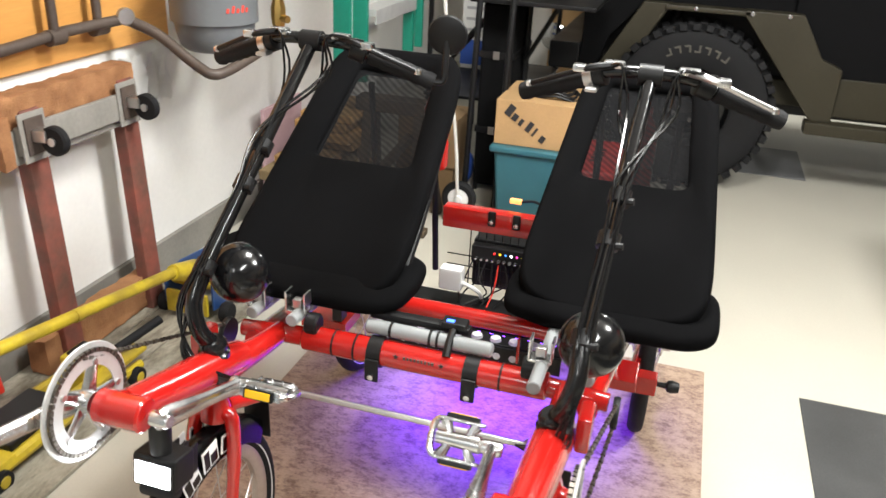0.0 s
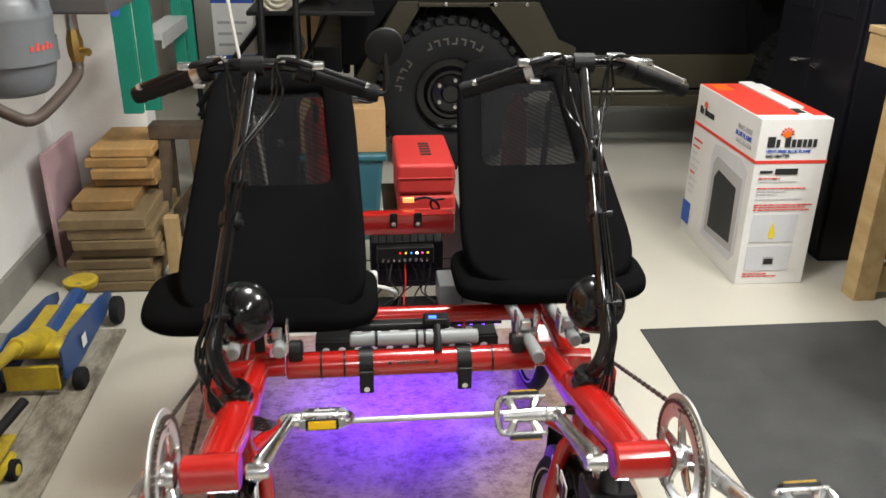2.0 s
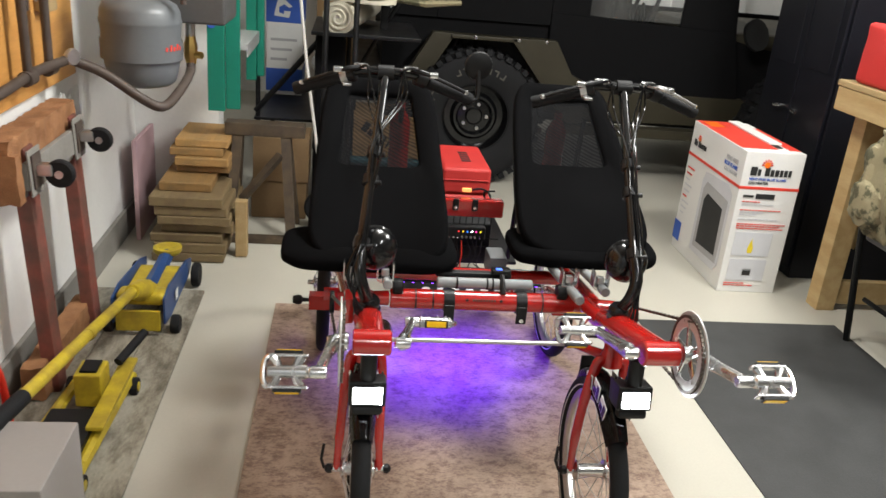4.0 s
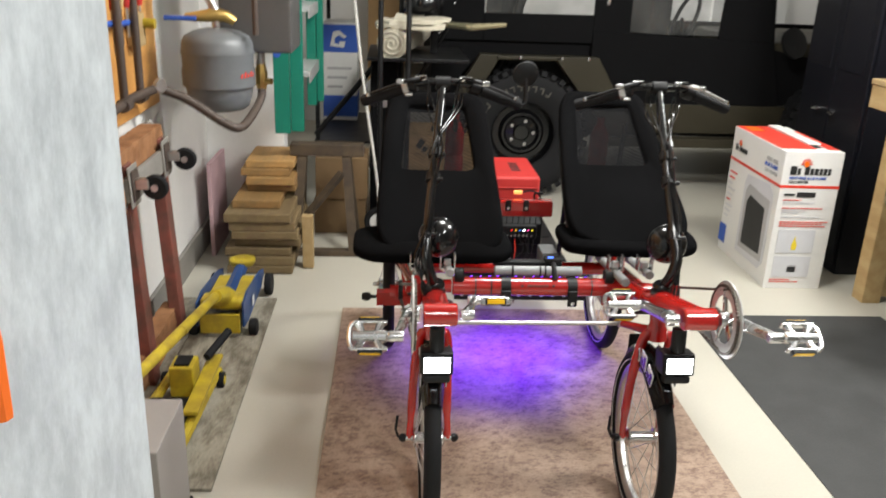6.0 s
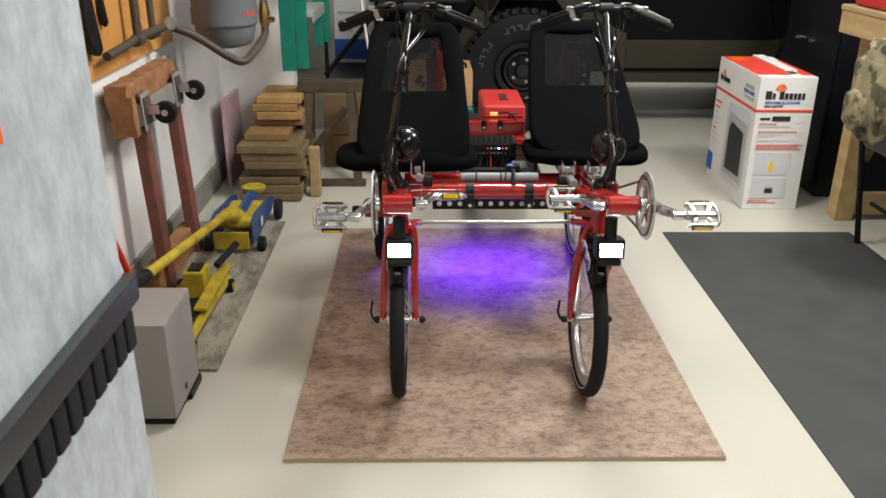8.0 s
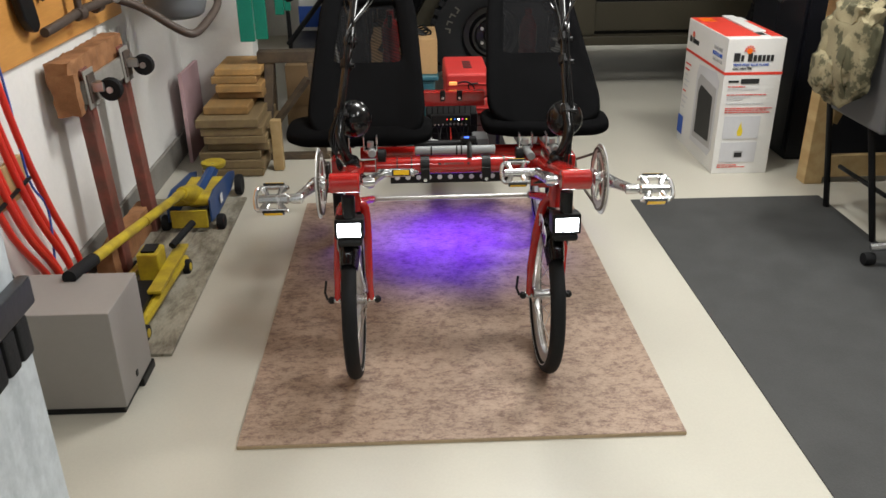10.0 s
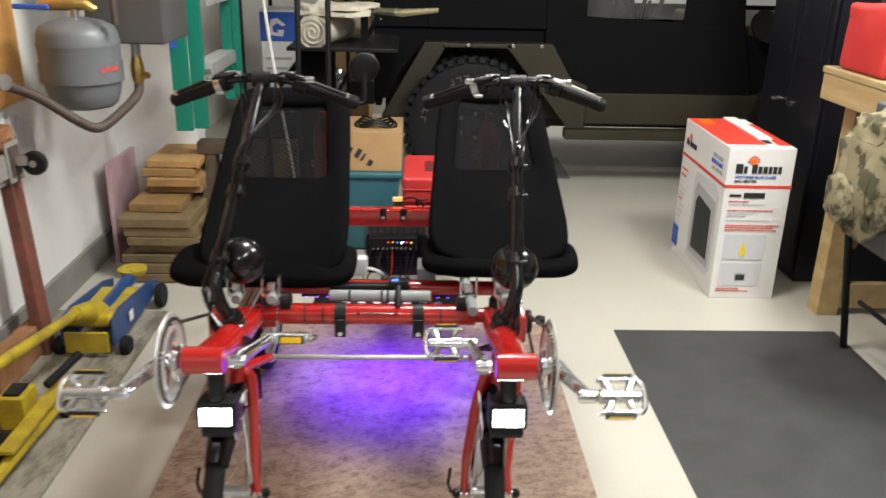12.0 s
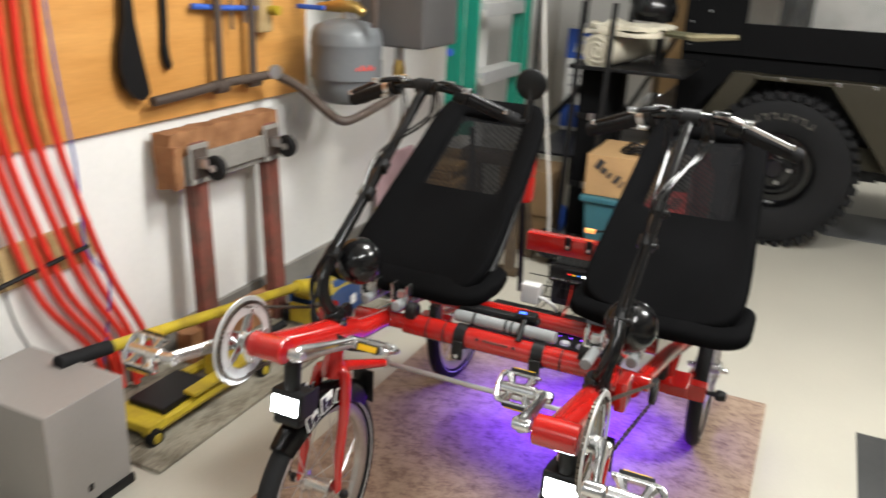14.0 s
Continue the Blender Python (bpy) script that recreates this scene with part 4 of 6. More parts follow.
# ---- black steel cabinet ----
kb = thing("steel_cabinet", (2.15, 2.3, 0), "tall black steel cabinet with double doors", "cabinet")
part("carcass", box(1.86, 2.50, 1.93, 2.58, 0, 2.0, 0.006), M_CABINET, kb)
for y0, y1 in ((1.945, 2.248), (2.256, 2.565)):
    dr = part("door", box(1.842, 1.858, y0, y1, 0.05, 1.98, 0.004), M_CABINET, kb)
    part("handle", tube([(1.842, (y0 + y1) / 2 + (0.10 if y0 < 2 else -0.10), 0.79), (1.815, (y0 + y1) / 2 + (0.10 if y0 < 2 else -0.10), 0.79), (1.812, (y0 + y1) / 2 + (0.05 if y0 < 2 else -0.05), 0.785)], 0.008, 8), M_ALU, dr, "chrome lever handle")
    part("panel", box(1.838, 1.842, y0 + 0.05, y1 - 0.05, 1.0, 1.9, 0.003), M_CABINET, dr)

# ---- workbench with bag, backpack ----
wb = thing("workbench", (2.05, 0.9, 0), "pale timber workbench along the wall", "workbench")
part("top", box(1.685, 2.5, -0.4, 1.655, 1.005, 1.03, 0.004), M_WOOD, wb)
part("front_apron", box(1.69, 1.73, -0.4, 1.65, 0.905, 1.004, 0.004), M_WOOD, wb)
part("end_apron", box(1.731, 2.5, 1.61, 1.65, 0.905, 1.004, 0.004), M_WOOD, wb)
part("leg", box(1.80, 1.89, 1.56, 1.649, 0, 0.904, 0.004), M_WOOD, wb)
part("leg", box(2.40, 2.49, 1.56, 1.649, 0, 0.904, 0.004), M_WOOD, wb)
part("leg", box(1.80, 1.89, -0.38, -0.29, 0, 0.904, 0.004), M_WOOD, wb)
part("foot_board", box(1.891, 2.39, 1.57, 1.61, 0.03, 0.14, 0.004), M_WOOD, wb)
part("diagonal", tube([(1.90, 1.62, 0.30), (2.12, 1.62, 0.89)], 0.04, 4), M_WOOD, wb, angle=20)
part("back_panel", box(2.42, 2.44, -0.3, 1.58, 0.1, 0.87, 0.002), M_OLDWOOD, wb)
bg = thing("red_tool_bag", (2.0, 1.42, 1.03), "red nylon tool bag with black end on the bench", "bag")
def soft_bag(x0, x1, y0, y1, z0, z1, seed):
    b = bmesh.new()
    bmesh.ops.create_cube(b, size=1)
    bmesh.ops.scale(b, vec=(x1 - x0, y1 - y0, z1 - z0), verts=b.verts)
    bmesh.ops.bevel(b, geom=list(b.edges), offset=0.022, segments=3, profile=0.5, affect="EDGES")
    bmesh.ops.subdivide_edges(b, edges=[e for e in b.edges if e.calc_length() > 0.1], cuts=7, use_grid_fill=True)
    for v in b.verts:
        k = max(0.0, v.co.z / (z1 - z0) + 0.5)
        v.co += 0.020 * k * Vector((noise.noise(v.co * 9 + Vector((seed, 0, 0))), noise.noise(v.co * 9 + Vector((0, seed, 0))), noise.noise(v.co * 7 + Vector((0, 0, seed)))))
    bmesh.ops.translate(b, vec=((x0 + x1) / 2, (y0 + y1) / 2, (z0 + z1) / 2), verts=b.verts)
    return b
part("bag_body", soft_bag(1.70, 2.45, 1.26, 1.58, 1.031, 1.275, 3), M_BAGRED, bg, angle=70)
part("black_corner", box(1.80, 1.90, 1.243, 1.262, 1.032, 1.10, 0.006, 3), M_SATIN, bg)
part("strap", tube(smoothed([(1.95, 1.257, 1.04), (1.95, 1.252, 1.18), (1.955, 1.28, 1.285), (1.96, 1.40, 1.292), (1.96, 1.57, 1.27)], 3), 0.012, 6, flat=2), M_SATIN, bg)
part("zip", tube(smoothed([(1.73, 1.42, 1.278), (1.9, 1.43, 1.30), (2.1, 1.42, 1.315), (2.3, 1.43, 1.285)], 3), 0.016, 8), M_SATIN, bg)
for x, y, mt in ((1.74, 1.20, M_INKBLUE), (1.80, 1.16, M_INKYEL), (1.88, 1.22, M_INKRED), (1.78, 1.10, M_INKYEL), (1.95, 1.12, M_INKRED)):
    single("marker_pen", cyl((x, y, 1.0395), (x + 0.09, y + 0.05, 1.0395), 0.009, 8), mt, "small coloured marker lying on the bench", "pen", "markers")
single("paper_pad", box(1.85, 2.15, 0.85, 1.08, 1.031, 1.05, 0.002), M_INKPALE, "blue-grey paper pad on the bench", "pad")

bp = thing("camouflage_backpack", (1.64, 1.05, 0.6), "camouflage cloth backpack hung from the bench edge", "backpack")
def lumpy(xx, y, z, rx, ry, rz, seed, amount=0.12):
    b = bmesh.new()
    bmesh.ops.create_icosphere(b, subdivisions=4, radius=1)
    for v in b.verts:
        c = v.co.copy()
        d = 1 + amount * noise.noise(c * 2.1 + Vector((seed, 0, 0))) + 0.4 * amount * noise.noise(c * 6 + Vector((0, seed, 0)))
        p = 0.75
        v.co = Vector((math.copysign(abs(c.x) ** p, c.x) * rx, math.copysign(abs(c.y) ** p, c.y) * ry, math.copysign(abs(c.z) ** p, c.z) * rz)) * d + Vector((xx - 0.045, y, z))
    return b
part("main_pouch", lumpy(1.615, 0.97, 0.76, 0.07, 0.155, 0.18, 3, 0.22), M_CAMO, bp)
part("lower_pocket", lumpy(1.565, 1.01, 0.68, 0.045, 0.09, 0.085, 5, 0.2), M_CAMO, bp)
part("top_flap", lumpy(1.625, 0.96, 0.91, 0.06, 0.12, 0.06, 8, 0.25), M_CAMO, bp)
for y in (0.88, 1.03):
    part("shoulder_strap", tube(smoothed([(1.70, y, 1.036), (1.672, y, 1.036), (1.63, y, 0.98), (1.535, y + 0.01, 0.86), (1.505, y + 0.02, 0.72), (1.55, y + 0.02, 0.60)], 4), 0.014, 8, flat=1.9), M_CAMO, bp)

# ---- stools ----
st = thing("shop_stool", (1.95, 1.05, 0), "dark grey backed chair with splayed black steel legs", "chair")
part("grey_back_panel", box(1.632, 1.664, 0.74, 1.14, 0.50, 0.985, 0.012, 3), M_STOOL, st)
part("seat_pad", box(1.67, 2.08, 0.86, 1.24, 0.50, 0.56, 0.02, 3), M_SATIN, st)
for (x0, y0), (x1, y1) in (((1.77, 1.26), (1.67, 1.22)), ((1.78, 0.87), (1.67, 0.88)), ((2.12, 1.26), (2.04, 1.22)), ((2.12, 0.87), (2.04, 0.90))):
    part("leg", tube([(x0, y0, 0), (x1, y1, 0.52)], 0.014, 8), M_SATIN, st)
part("rung", tube([(1.79, 1.25, 0.2), (1.80, 0.88, 0.2)], 0.010, 8), M_SATIN, st)
ch = thing("drafting_chair", (1.95, 0.55, 0), "black drafting chair with a chrome foot ring and casters", "chair")
part("foot_ring", tube([(1.93 + 0.21 * math.cos(a), 0.60 + 0.21 * math.sin(a), 0.30) for a in [i * math.pi / 16 for i in range(32)]], 0.011, 8, closed=True), M_ALU, ch, "chrome foot ring")
part("column", cyl((1.93, 0.60, 0.08), (1.93, 0.60, 0.62), 0.025), M_SATIN, ch)
for k in range(5):
    a = radians(168 + 72 * k)
    lg = part("star_leg", tube([(1.93, 0.60, 0.10), (1.93 + 0.15 * math.cos(a), 0.60 + 0.15 * math.sin(a), 0.10), (1.93 + 0.29 * math.cos(a), 0.60 + 0.29 * math.sin(a), 0.075)], [0.025, 0.02, 0.016], 8), M_ALU, ch, "chrome star leg")
    part("caster", lathe([(0.004, -0.02), (0.024, -0.02), (0.027, 0), (0.024, 0.02), (0.004, 0.02)], pose(1.93 + 0.29 * math.cos(a), 0.60 + 0.29 * math.sin(a), 0.029, 0, 90, 30 * k), 14), M_RUBBER, lg)
part("seat", box(1.74, 2.14, 0.42, 0.80, 0.60, 0.67, 0.03, 3), M_SATIN, ch)
part("backrest", box(1.76, 1.80, 0.60, 0.98, 0.70, 0.98, 0.02, 3), M_SATIN, ch)

# ---- near partition with a bumper rail ----
single("partition", box(-0.80, -0.633, -4.44, -1.188, 0.0, CEIL - 0.002, 0.006), M_GALV, "mottled pale grey partition panel beside the doorway", "partition", kind="structure")
br = thing("bumper_rail", (-0.62, -2, 0.85), "ribbed black rubber bumper rail on the partition", "bumper")
part("rail", box(-0.633, -0.615, -2.5, -1.184, 0.913, 0.954, 0.005), M_BUMPER, br)
for k in range(34):
    y = -1.225 - 0.0375 * k
    part("rib", box(-0.633, -0.618, y - 0.016, y + 0.016, 0.855, 0.911, 0.005), M_RUBBER, br)
oc = thing("orange_grip_tool", (-0.626, -1.44, 1.21), "orange plastic handle hanging on the partition", "tool")
part("handle", tube([(-0.626, -1.462, 1.321), (-0.625, -1.460, 1.296), (-0.625, -1.455, 1.252), (-0.626, -1.451, 1.206)], [0.005, 0.0065, 0.0075, 0.006], 8), M_ORANGE, oc)

# ---- parked off-road vehicle ----
JY = 3.38
jp = thing("off_road_vehicle", (1.4, 4.2, 0), "dark olive off-road vehicle with a black canvas top", "vehicle")
def side(outline, y, d, mat, name, label="", bevel=0.006):
    return part(name, slab(outline, d, Matrix.Translation((0, y, 0)), bevel), mat, jp, label)
# body side with the wheel arch
side([(-0.16, 0.55), (-0.16, 0.98), (0.86, 0.98), (0.86, 0.72), (0.73, 0.86), (0.12, 0.86), (-0.02, 0.70), (-0.06, 0.55)], JY + 0.10, 0.05, M_CANVAS, "rear_quarter")
side([(0.62, 0.885), (0.63, 0.90), (0.90, 0.90), (1.02, 0.70), (1.12, 0.66), (1.12, 0.40), (1.02, 0.40)], JY, 0.10, M_OLIVE, "rear_flare")
side([(0.25, 0.872), (0.25, 0.897), (0.66, 0.897), (0.66, 0.872)], JY, 0.12, M_OLIVE, "arch_top")
side([(-0.12, 0.45), (0.14, 0.90), (0.28, 0.90), (0.013, 0.45)], JY + 0.02, 0.10, M_OLIVE, "rear_flare")
side([(0.86, 0.60), (0.86, 1.06), (2.05, 1.02), (2.15, 0.60)], JY + 0.06, 0.05, M_CANVAS, "door_skin")
side([(1.02, 0.42), (1.02, 0.61), (2.20, 0.61), (2.30, 0.42)], JY + 0.05, 0.06, M_OLIVE, "lower_body")
side([(1.0, 0.34), (1.0, 0.40), (2.30, 0.40), (2.30, 0.34)], JY - 0.04, 0.10, M_OLIVE, "sill_step")
side([(2.02, 0.55), (2.02, 0.98), (2.35, 0.92), (2.75, 0.90), (3.3, 0.88), (3.3, 0.50), (2.9, 0.50), (2.75, 0.78), (2.35, 0.78), (2.2, 0.50)], JY + 0.10, 0.05, M_CANVAS, "front_wing")
part("floor_pan", box(-0.1, 3.2, JY + 0.2, 4.95, 0.42, 0.55, 0.01), M_OLIVE, jp)
part("chassis", box(-0.1, 3.2, JY + 0.35, JY + 0.45, 0.34, 0.42, 0.01), M_SATIN, jp)
part("far_side", box(-0.16, 3.3, 4.95, 5.0, 0.5, 1.05, 0.01), M_CANVAS, jp)
part("rear_panel", box(-0.16, -0.12, JY + 0.12, 4.95, 0.5, 1.05, 0.01), M_CANVAS, jp)
part("bonnet", box(2.05, 3.3, JY + 0.14, 4.95, 0.9, 1.02, 0.04), M_OLIVE, jp)
part("roof", box(-0.16, 2.05, JY + 0.08, 4.98, 1.72, 1.78, 0.03), M_CANVAS, jp)
# canvas top: pillars round clear windows
TOPY = JY + 0.07
side([(-0.16, 0.98), (-0.16, 1.75), (0.16, 1.75), (0.16, 0.98)], TOPY, 0.03, M_CANVAS, "rear_pillar")
side([(0.16, 0.98), (0.16, 1.15), (0.86, 1.155), (0.86, 0.98)], TOPY, 0.03, M_CANVAS, "window_skirt")
side([(0.86, 1.02), (0.86, 1.75), (1.10, 1.75), (1.10, 1.02)], TOPY, 0.03, M_CANVAS, "centre_pillar")
side([(1.10, 1.0), (1.10, 1.06), (1.70, 1.03), (1.70, 1.0)], TOPY, 0.03, M_CANVAS, "door_top")
side([(1.68, 1.0), (1.72, 1.75), (1.98, 1.75), (2.06, 1.0)], TOPY, 0.03, M_CANVAS, "front_pillar")
side([(0.16, 1.55), (0.16, 1.75), (1.72, 1.75), (1.72, 1.55)], TOPY, 0.03, M_CANVAS, "top_band")
part("window", box(0.16, 0.86, TOPY + 0.012, TOPY + 0.016, 1.15, 1.56, 0), M_VINYL, jp, "clear creased vinyl window")
part("window", box(1.10, 1.70, TOPY + 0.012, TOPY + 0.016, 1.05, 1.56, 0), M_VINYL, jp, "clear creased vinyl window")
part("door_handle", box(0.93, 0.955, TOPY - 0.014, TOPY, 1.22, 1.30, 0.006), M_ALU, jp)
for x in (0.396, 0.662, 0.833):
    part("snap", lathe([(0, 0), (0.012, 0), (0.010, 0.006), (0, 0.008)], pose(x, JY - 0.001, 0.888, 90, 0, 0), 12), M_ALU, jp)
for k in range(9):
    part("snap", lathe([(0, 0), (0.009, 0), (0.007, 0.005), (0, 0.006)], pose(-0.12 + 0.09 * (k % 2), TOPY - 0.001, 1.02 + 0.06 * k, 90, 0, 0), 10), M_ALU, jp)
# interior
for x in (0.35, 1.35):
    sx = part("seat", box(x, x + 0.45, 3.7, 4.7, 0.56, 0.95, 0.06, 3), M_CANVAS, jp)
    part("seat_back", box(x - 0.05, x + 0.10, 3.7, 4.7, 0.96, 1.35, 0.05, 3), M_CANVAS, sx)
part("roll_bar", tube(smoothed([(0.25, 3.6, 0.6), (0.42, 3.6, 1.25), (0.62, 3.62, 1.62), (1.3, 3.62, 1.66)], 4), 0.03, 10), M_SATIN, jp)
part("steering_wheel", tube([(1.62 + 0.06 * math.cos(a), 3.95 + 0.19 * math.sin(a), 1.12 + 0.17 * math.cos(a)) for a in [i * math.pi / 14 for i in range(28)]], 0.014, 8, closed=True), M_SATIN, jp)
part("spoke", tube([(1.56, 3.80, 0.98), (1.60, 3.95, 1.12), (1.62, 4.1, 1.0)], 0.012, 8), M_SATIN, jp)
part("side_mirror", lathe([(0, 0), (0.07, 0.0), (0.10, 0.02), (0.10, 0.04), (0, 0.06)], pose(2.12, JY - 0.02, 1.02, 70, 0, 20), 16), M_SATIN, jp)

def offroad_wheel(x):
    c = pose(x, JY + 0.04, 0.41, 90, 0, 0)     # z runs towards the viewer's side
    R = 0.41
    w = part("wheel", lathe([(0.205, -0.10), (0.26, -0.125), (0.34, -0.13), (0.385, -0.115), (0.40, -0.09), (0.40, 0.09), (0.385, 0.115), (0.34, 0.13), (0.26, 0.125), (0.205, 0.10)], c, 48, loop=True), M_RUBBER, jp)
    part("rim", lathe([(0.0, 0.05), (0.045, 0.05), (0.05, 0.06), (0.055, 0.035), (0.10, 0.03), (0.115, 0.055), (0.13, 0.055), (0.15, 0.02), (0.185, 0.02), (0.20, 0.09), (0.212, 0.105), (0.207, 0.06), (0.2, -0.1)], c, 40), M_BLACK, w, "black steel rim")
    block = finish("tread_block", box(-0.012, 0.022, -0.019, 0.019, -0.045, 0.045, 0.003, 1), M_RUBBER)
    inner_block = finish("tread_block", box(-0.01, 0.016, -0.016, 0.016, -0.025, 0.025, 0.003, 1), M_RUBBER)

    def piece(name, me, m):
        ob = new(name, me)
        ob.parent = w
        ob.matrix_basis = BASE[w.name].inverted() @ m
    for k in range(40):
        for s in (-1, 1):
            a = 360 * (k + 0.25 * s) / 40
            piece("tread_block", block, c @ pose(0, 0, 0, 0, 0, a) @ pose(0.392, 0, s * 0.088, 0, s * 10, 0))
            if k % 2:
                piece("tread_block", inner_block, c @ pose(0, 0, 0, 0, 0, a) @ pose(0.395, 0, s * 0.02, 0, 0, 25 * s))
    for k in range(13):
        if k in (7, 8):
            continue
        m = c @ pose(0, 0, 0, 0, 0, 62 + 9.0 * k) @ pose(0.30, 0, 0.129, 0, 0, 0)
        lt = box(-0.018, 0.018, -0.016, -0.007, 0, 0.003, 0, m=m)
        if k % 3:
            box(0.009, 0.018, -0.007, 0.014, 0, 0.003, 0, m=m, bm=lt)
        else:
            box(-0.018, -0.009, -0.007, 0.014, 0, 0.003, 0, m=m, bm=lt)
        part("sidewall_mark", lt, M_LETTER, w, "raised pale sidewall mark")
    for k in range(5):
        a = 2 * math.pi * k / 5
        part("wheel_nut", cyl(c @ Vector((0.078 * math.cos(a), 0.078 * math.sin(a), 0.03)), c @ Vector((0.078 * math.cos(a), 0.078 * math.sin(a), 0.05)), 0.011, 6), M_STEEL, w)
offroad_wheel(0.43)
offroad_wheel(2.55)
part("wheel_well", box(-0.05, 0.95, JY + 0.26, JY + 0.3, 0.35, 0.95, 0), M_SATIN, jp)
# rear corner kit: helmet-shaped lamp, jerry racks, bumper
part("rear_bumper", box(-0.32, -0.16, JY + 0.05, 4.9, 0.52, 0.66, 0.01), M_SATIN, jp)
single("black_helmet", lathe([(0.10, 0), (0.115, 0.03), (0.115, 0.07), (0.10, 0.115), (0.06, 0.15), (0, 0.16)], Matrix.Translation((-0.24, 2.95, 1.16)), 24), M_BLACK, "glossy black helmet on the stand", "helmet")
rk = thing("equipment_rack", (-0.455, 2.99, 0), "black canvas-covered equipment rack with strapped cover", "rack")
part("cover", box(-0.535, -0.375, 2.785, 3.195, 0.03, 0.915, 0.02, 3), M_CANVAS, rk)
for z in (0.30, 0.66):
    part("strap", box(-0.539, -0.371, 2.781, 3.199, z, z + 0.03, 0.003), M_SATIN, rk)
    part("buckle", box(-0.47, -0.44, 2.774, 2.7805, z - 0.004, z + 0.034, 0.002), M_STEEL, rk, "steel strap buckle")
for x, y in ((-0.53, 2.79), (-0.40, 2.79), (-0.53, 3.17), (-0.40, 3.17)):
    part("post", box(x, x + 0.02, y, y + 0.02, 0.0, 0.931, 0.003), M_SATIN, rk)
single("rack_shelf", box(-0.55, 0.0, 2.60, 3.30, 0.931, 0.95, 0.004), M_SATIN, "black shelf board under the canvas rolls", "shelf")
single("rack_post", box(-0.20, -0.16, 2.87, 2.91, 0.951, 1.159, 0.004), M_SATIN, "short black post under the helmet", "post")

# things on the far wall
single("tall_carton", box(-0.62, -0.30, 5.2, 5.75, 0, 1.55, 0.006), M_CARD, "tall brown carton by the rear wall", "carton")
single("white_door", box(2.5, 3.2, 5.76, 5.798, 0, 2.0, 0.004), M_CARTON, "white door in the rear wall", "door")
single("far_shelf", box(-0.28, 0.4, 5.3, 5.78, 1.3, 1.8, 0.004), M_WOOD, "pale timber shelf unit on the rear wall", "shelf")
single("low_cabinet", box(2.3, 3.4, 5.1, 5.75, 0, 0.95, 0.006), M_GREYTUBE, "pale grey low cabinet by the rear wall", "cabinet")

# ---- the side-by-side recumbent cycle ----
tr = thing("side_by_side_cycle", (0, 0.5, 0.0125), "red side-by-side recumbent pedal cycle with two black seats", "cycle")
SIDES = (-1, 1)
HX = {-1: -0.297, 1: 0.297}
GZ = 0.0125


def cpart(name, bm, mat, label="", parent=None, angle=40):
    return part(name, bm, mat, parent or tr, label, angle)


# main tubes
TY, TZ = 0.312, 0.572
main = cpart("cross_tube", cyl((-0.235, TY, TZ), (0.255, TY, TZ), 0.0265, 24, chamfer=0.003), M_RED)
for x in (-0.125, -0.17, 0.165):
    cpart("joint_ring", cyl((x, TY, TZ), (x + 0.004, TY, TZ), 0.0272, 20), M_SATIN, parent=main)
for x in (-0.081, 0.111):
    cl = cpart("tube_clamp", lathe([(0.0265, -0.014), (0.030, -0.014), (0.030, 0.014), (0.0265, 0.014)], pose(x, TY, TZ, 0, 90, 0), 20, loop=True), M_SATIN, "black band clamp")
    cpart("tab", box(x - 0.014, x + 0.014, TY - 0.036, TY - 0.029, TZ - 0.048, TZ + 0.0, 0.003), M_SATIN, parent=cl)
    cpart("bolt", lathe([(0, 0.006), (0.006, 0.005), (0.007, 0)], pose(x, TY - 0.036, TZ - 0.036, 90, 0, 0), 10), M_ALU, parent=cl)
for k, x in enumerate((-0.035, 0.055)):
    star = []
    for i in range(10):
        r = 0.006 if i % 2 == 0 else 0.0026
        star.append((x + r * math.sin(i * math.pi / 5), TZ + 0.012 + r * math.cos(i * math.pi / 5)))
    cpart("star_decal", slab(star, 0.0016, Matrix.Translation((0, TY - 0.0255, 0))), M_INKBLK, parent=main)
for k in range(9):
    cpart("decal_bar", box(-0.020 + 0.007 * k, -0.016 + 0.007 * k, TY - 0.0256, TY - 0.023, TZ + 0.009, TZ + 0.015, 0), M_PIPE, parent=main)

cpart("second_cross_tube", cyl((-0.30, 0.60, 0.522), (0.33, 0.60, 0.522), 0.021, 18), M_RED)
cpart("stub_tab", box(0.145, 0.152, 0.575, 0.585, 0.44, 0.51, 0.002), M_RED)
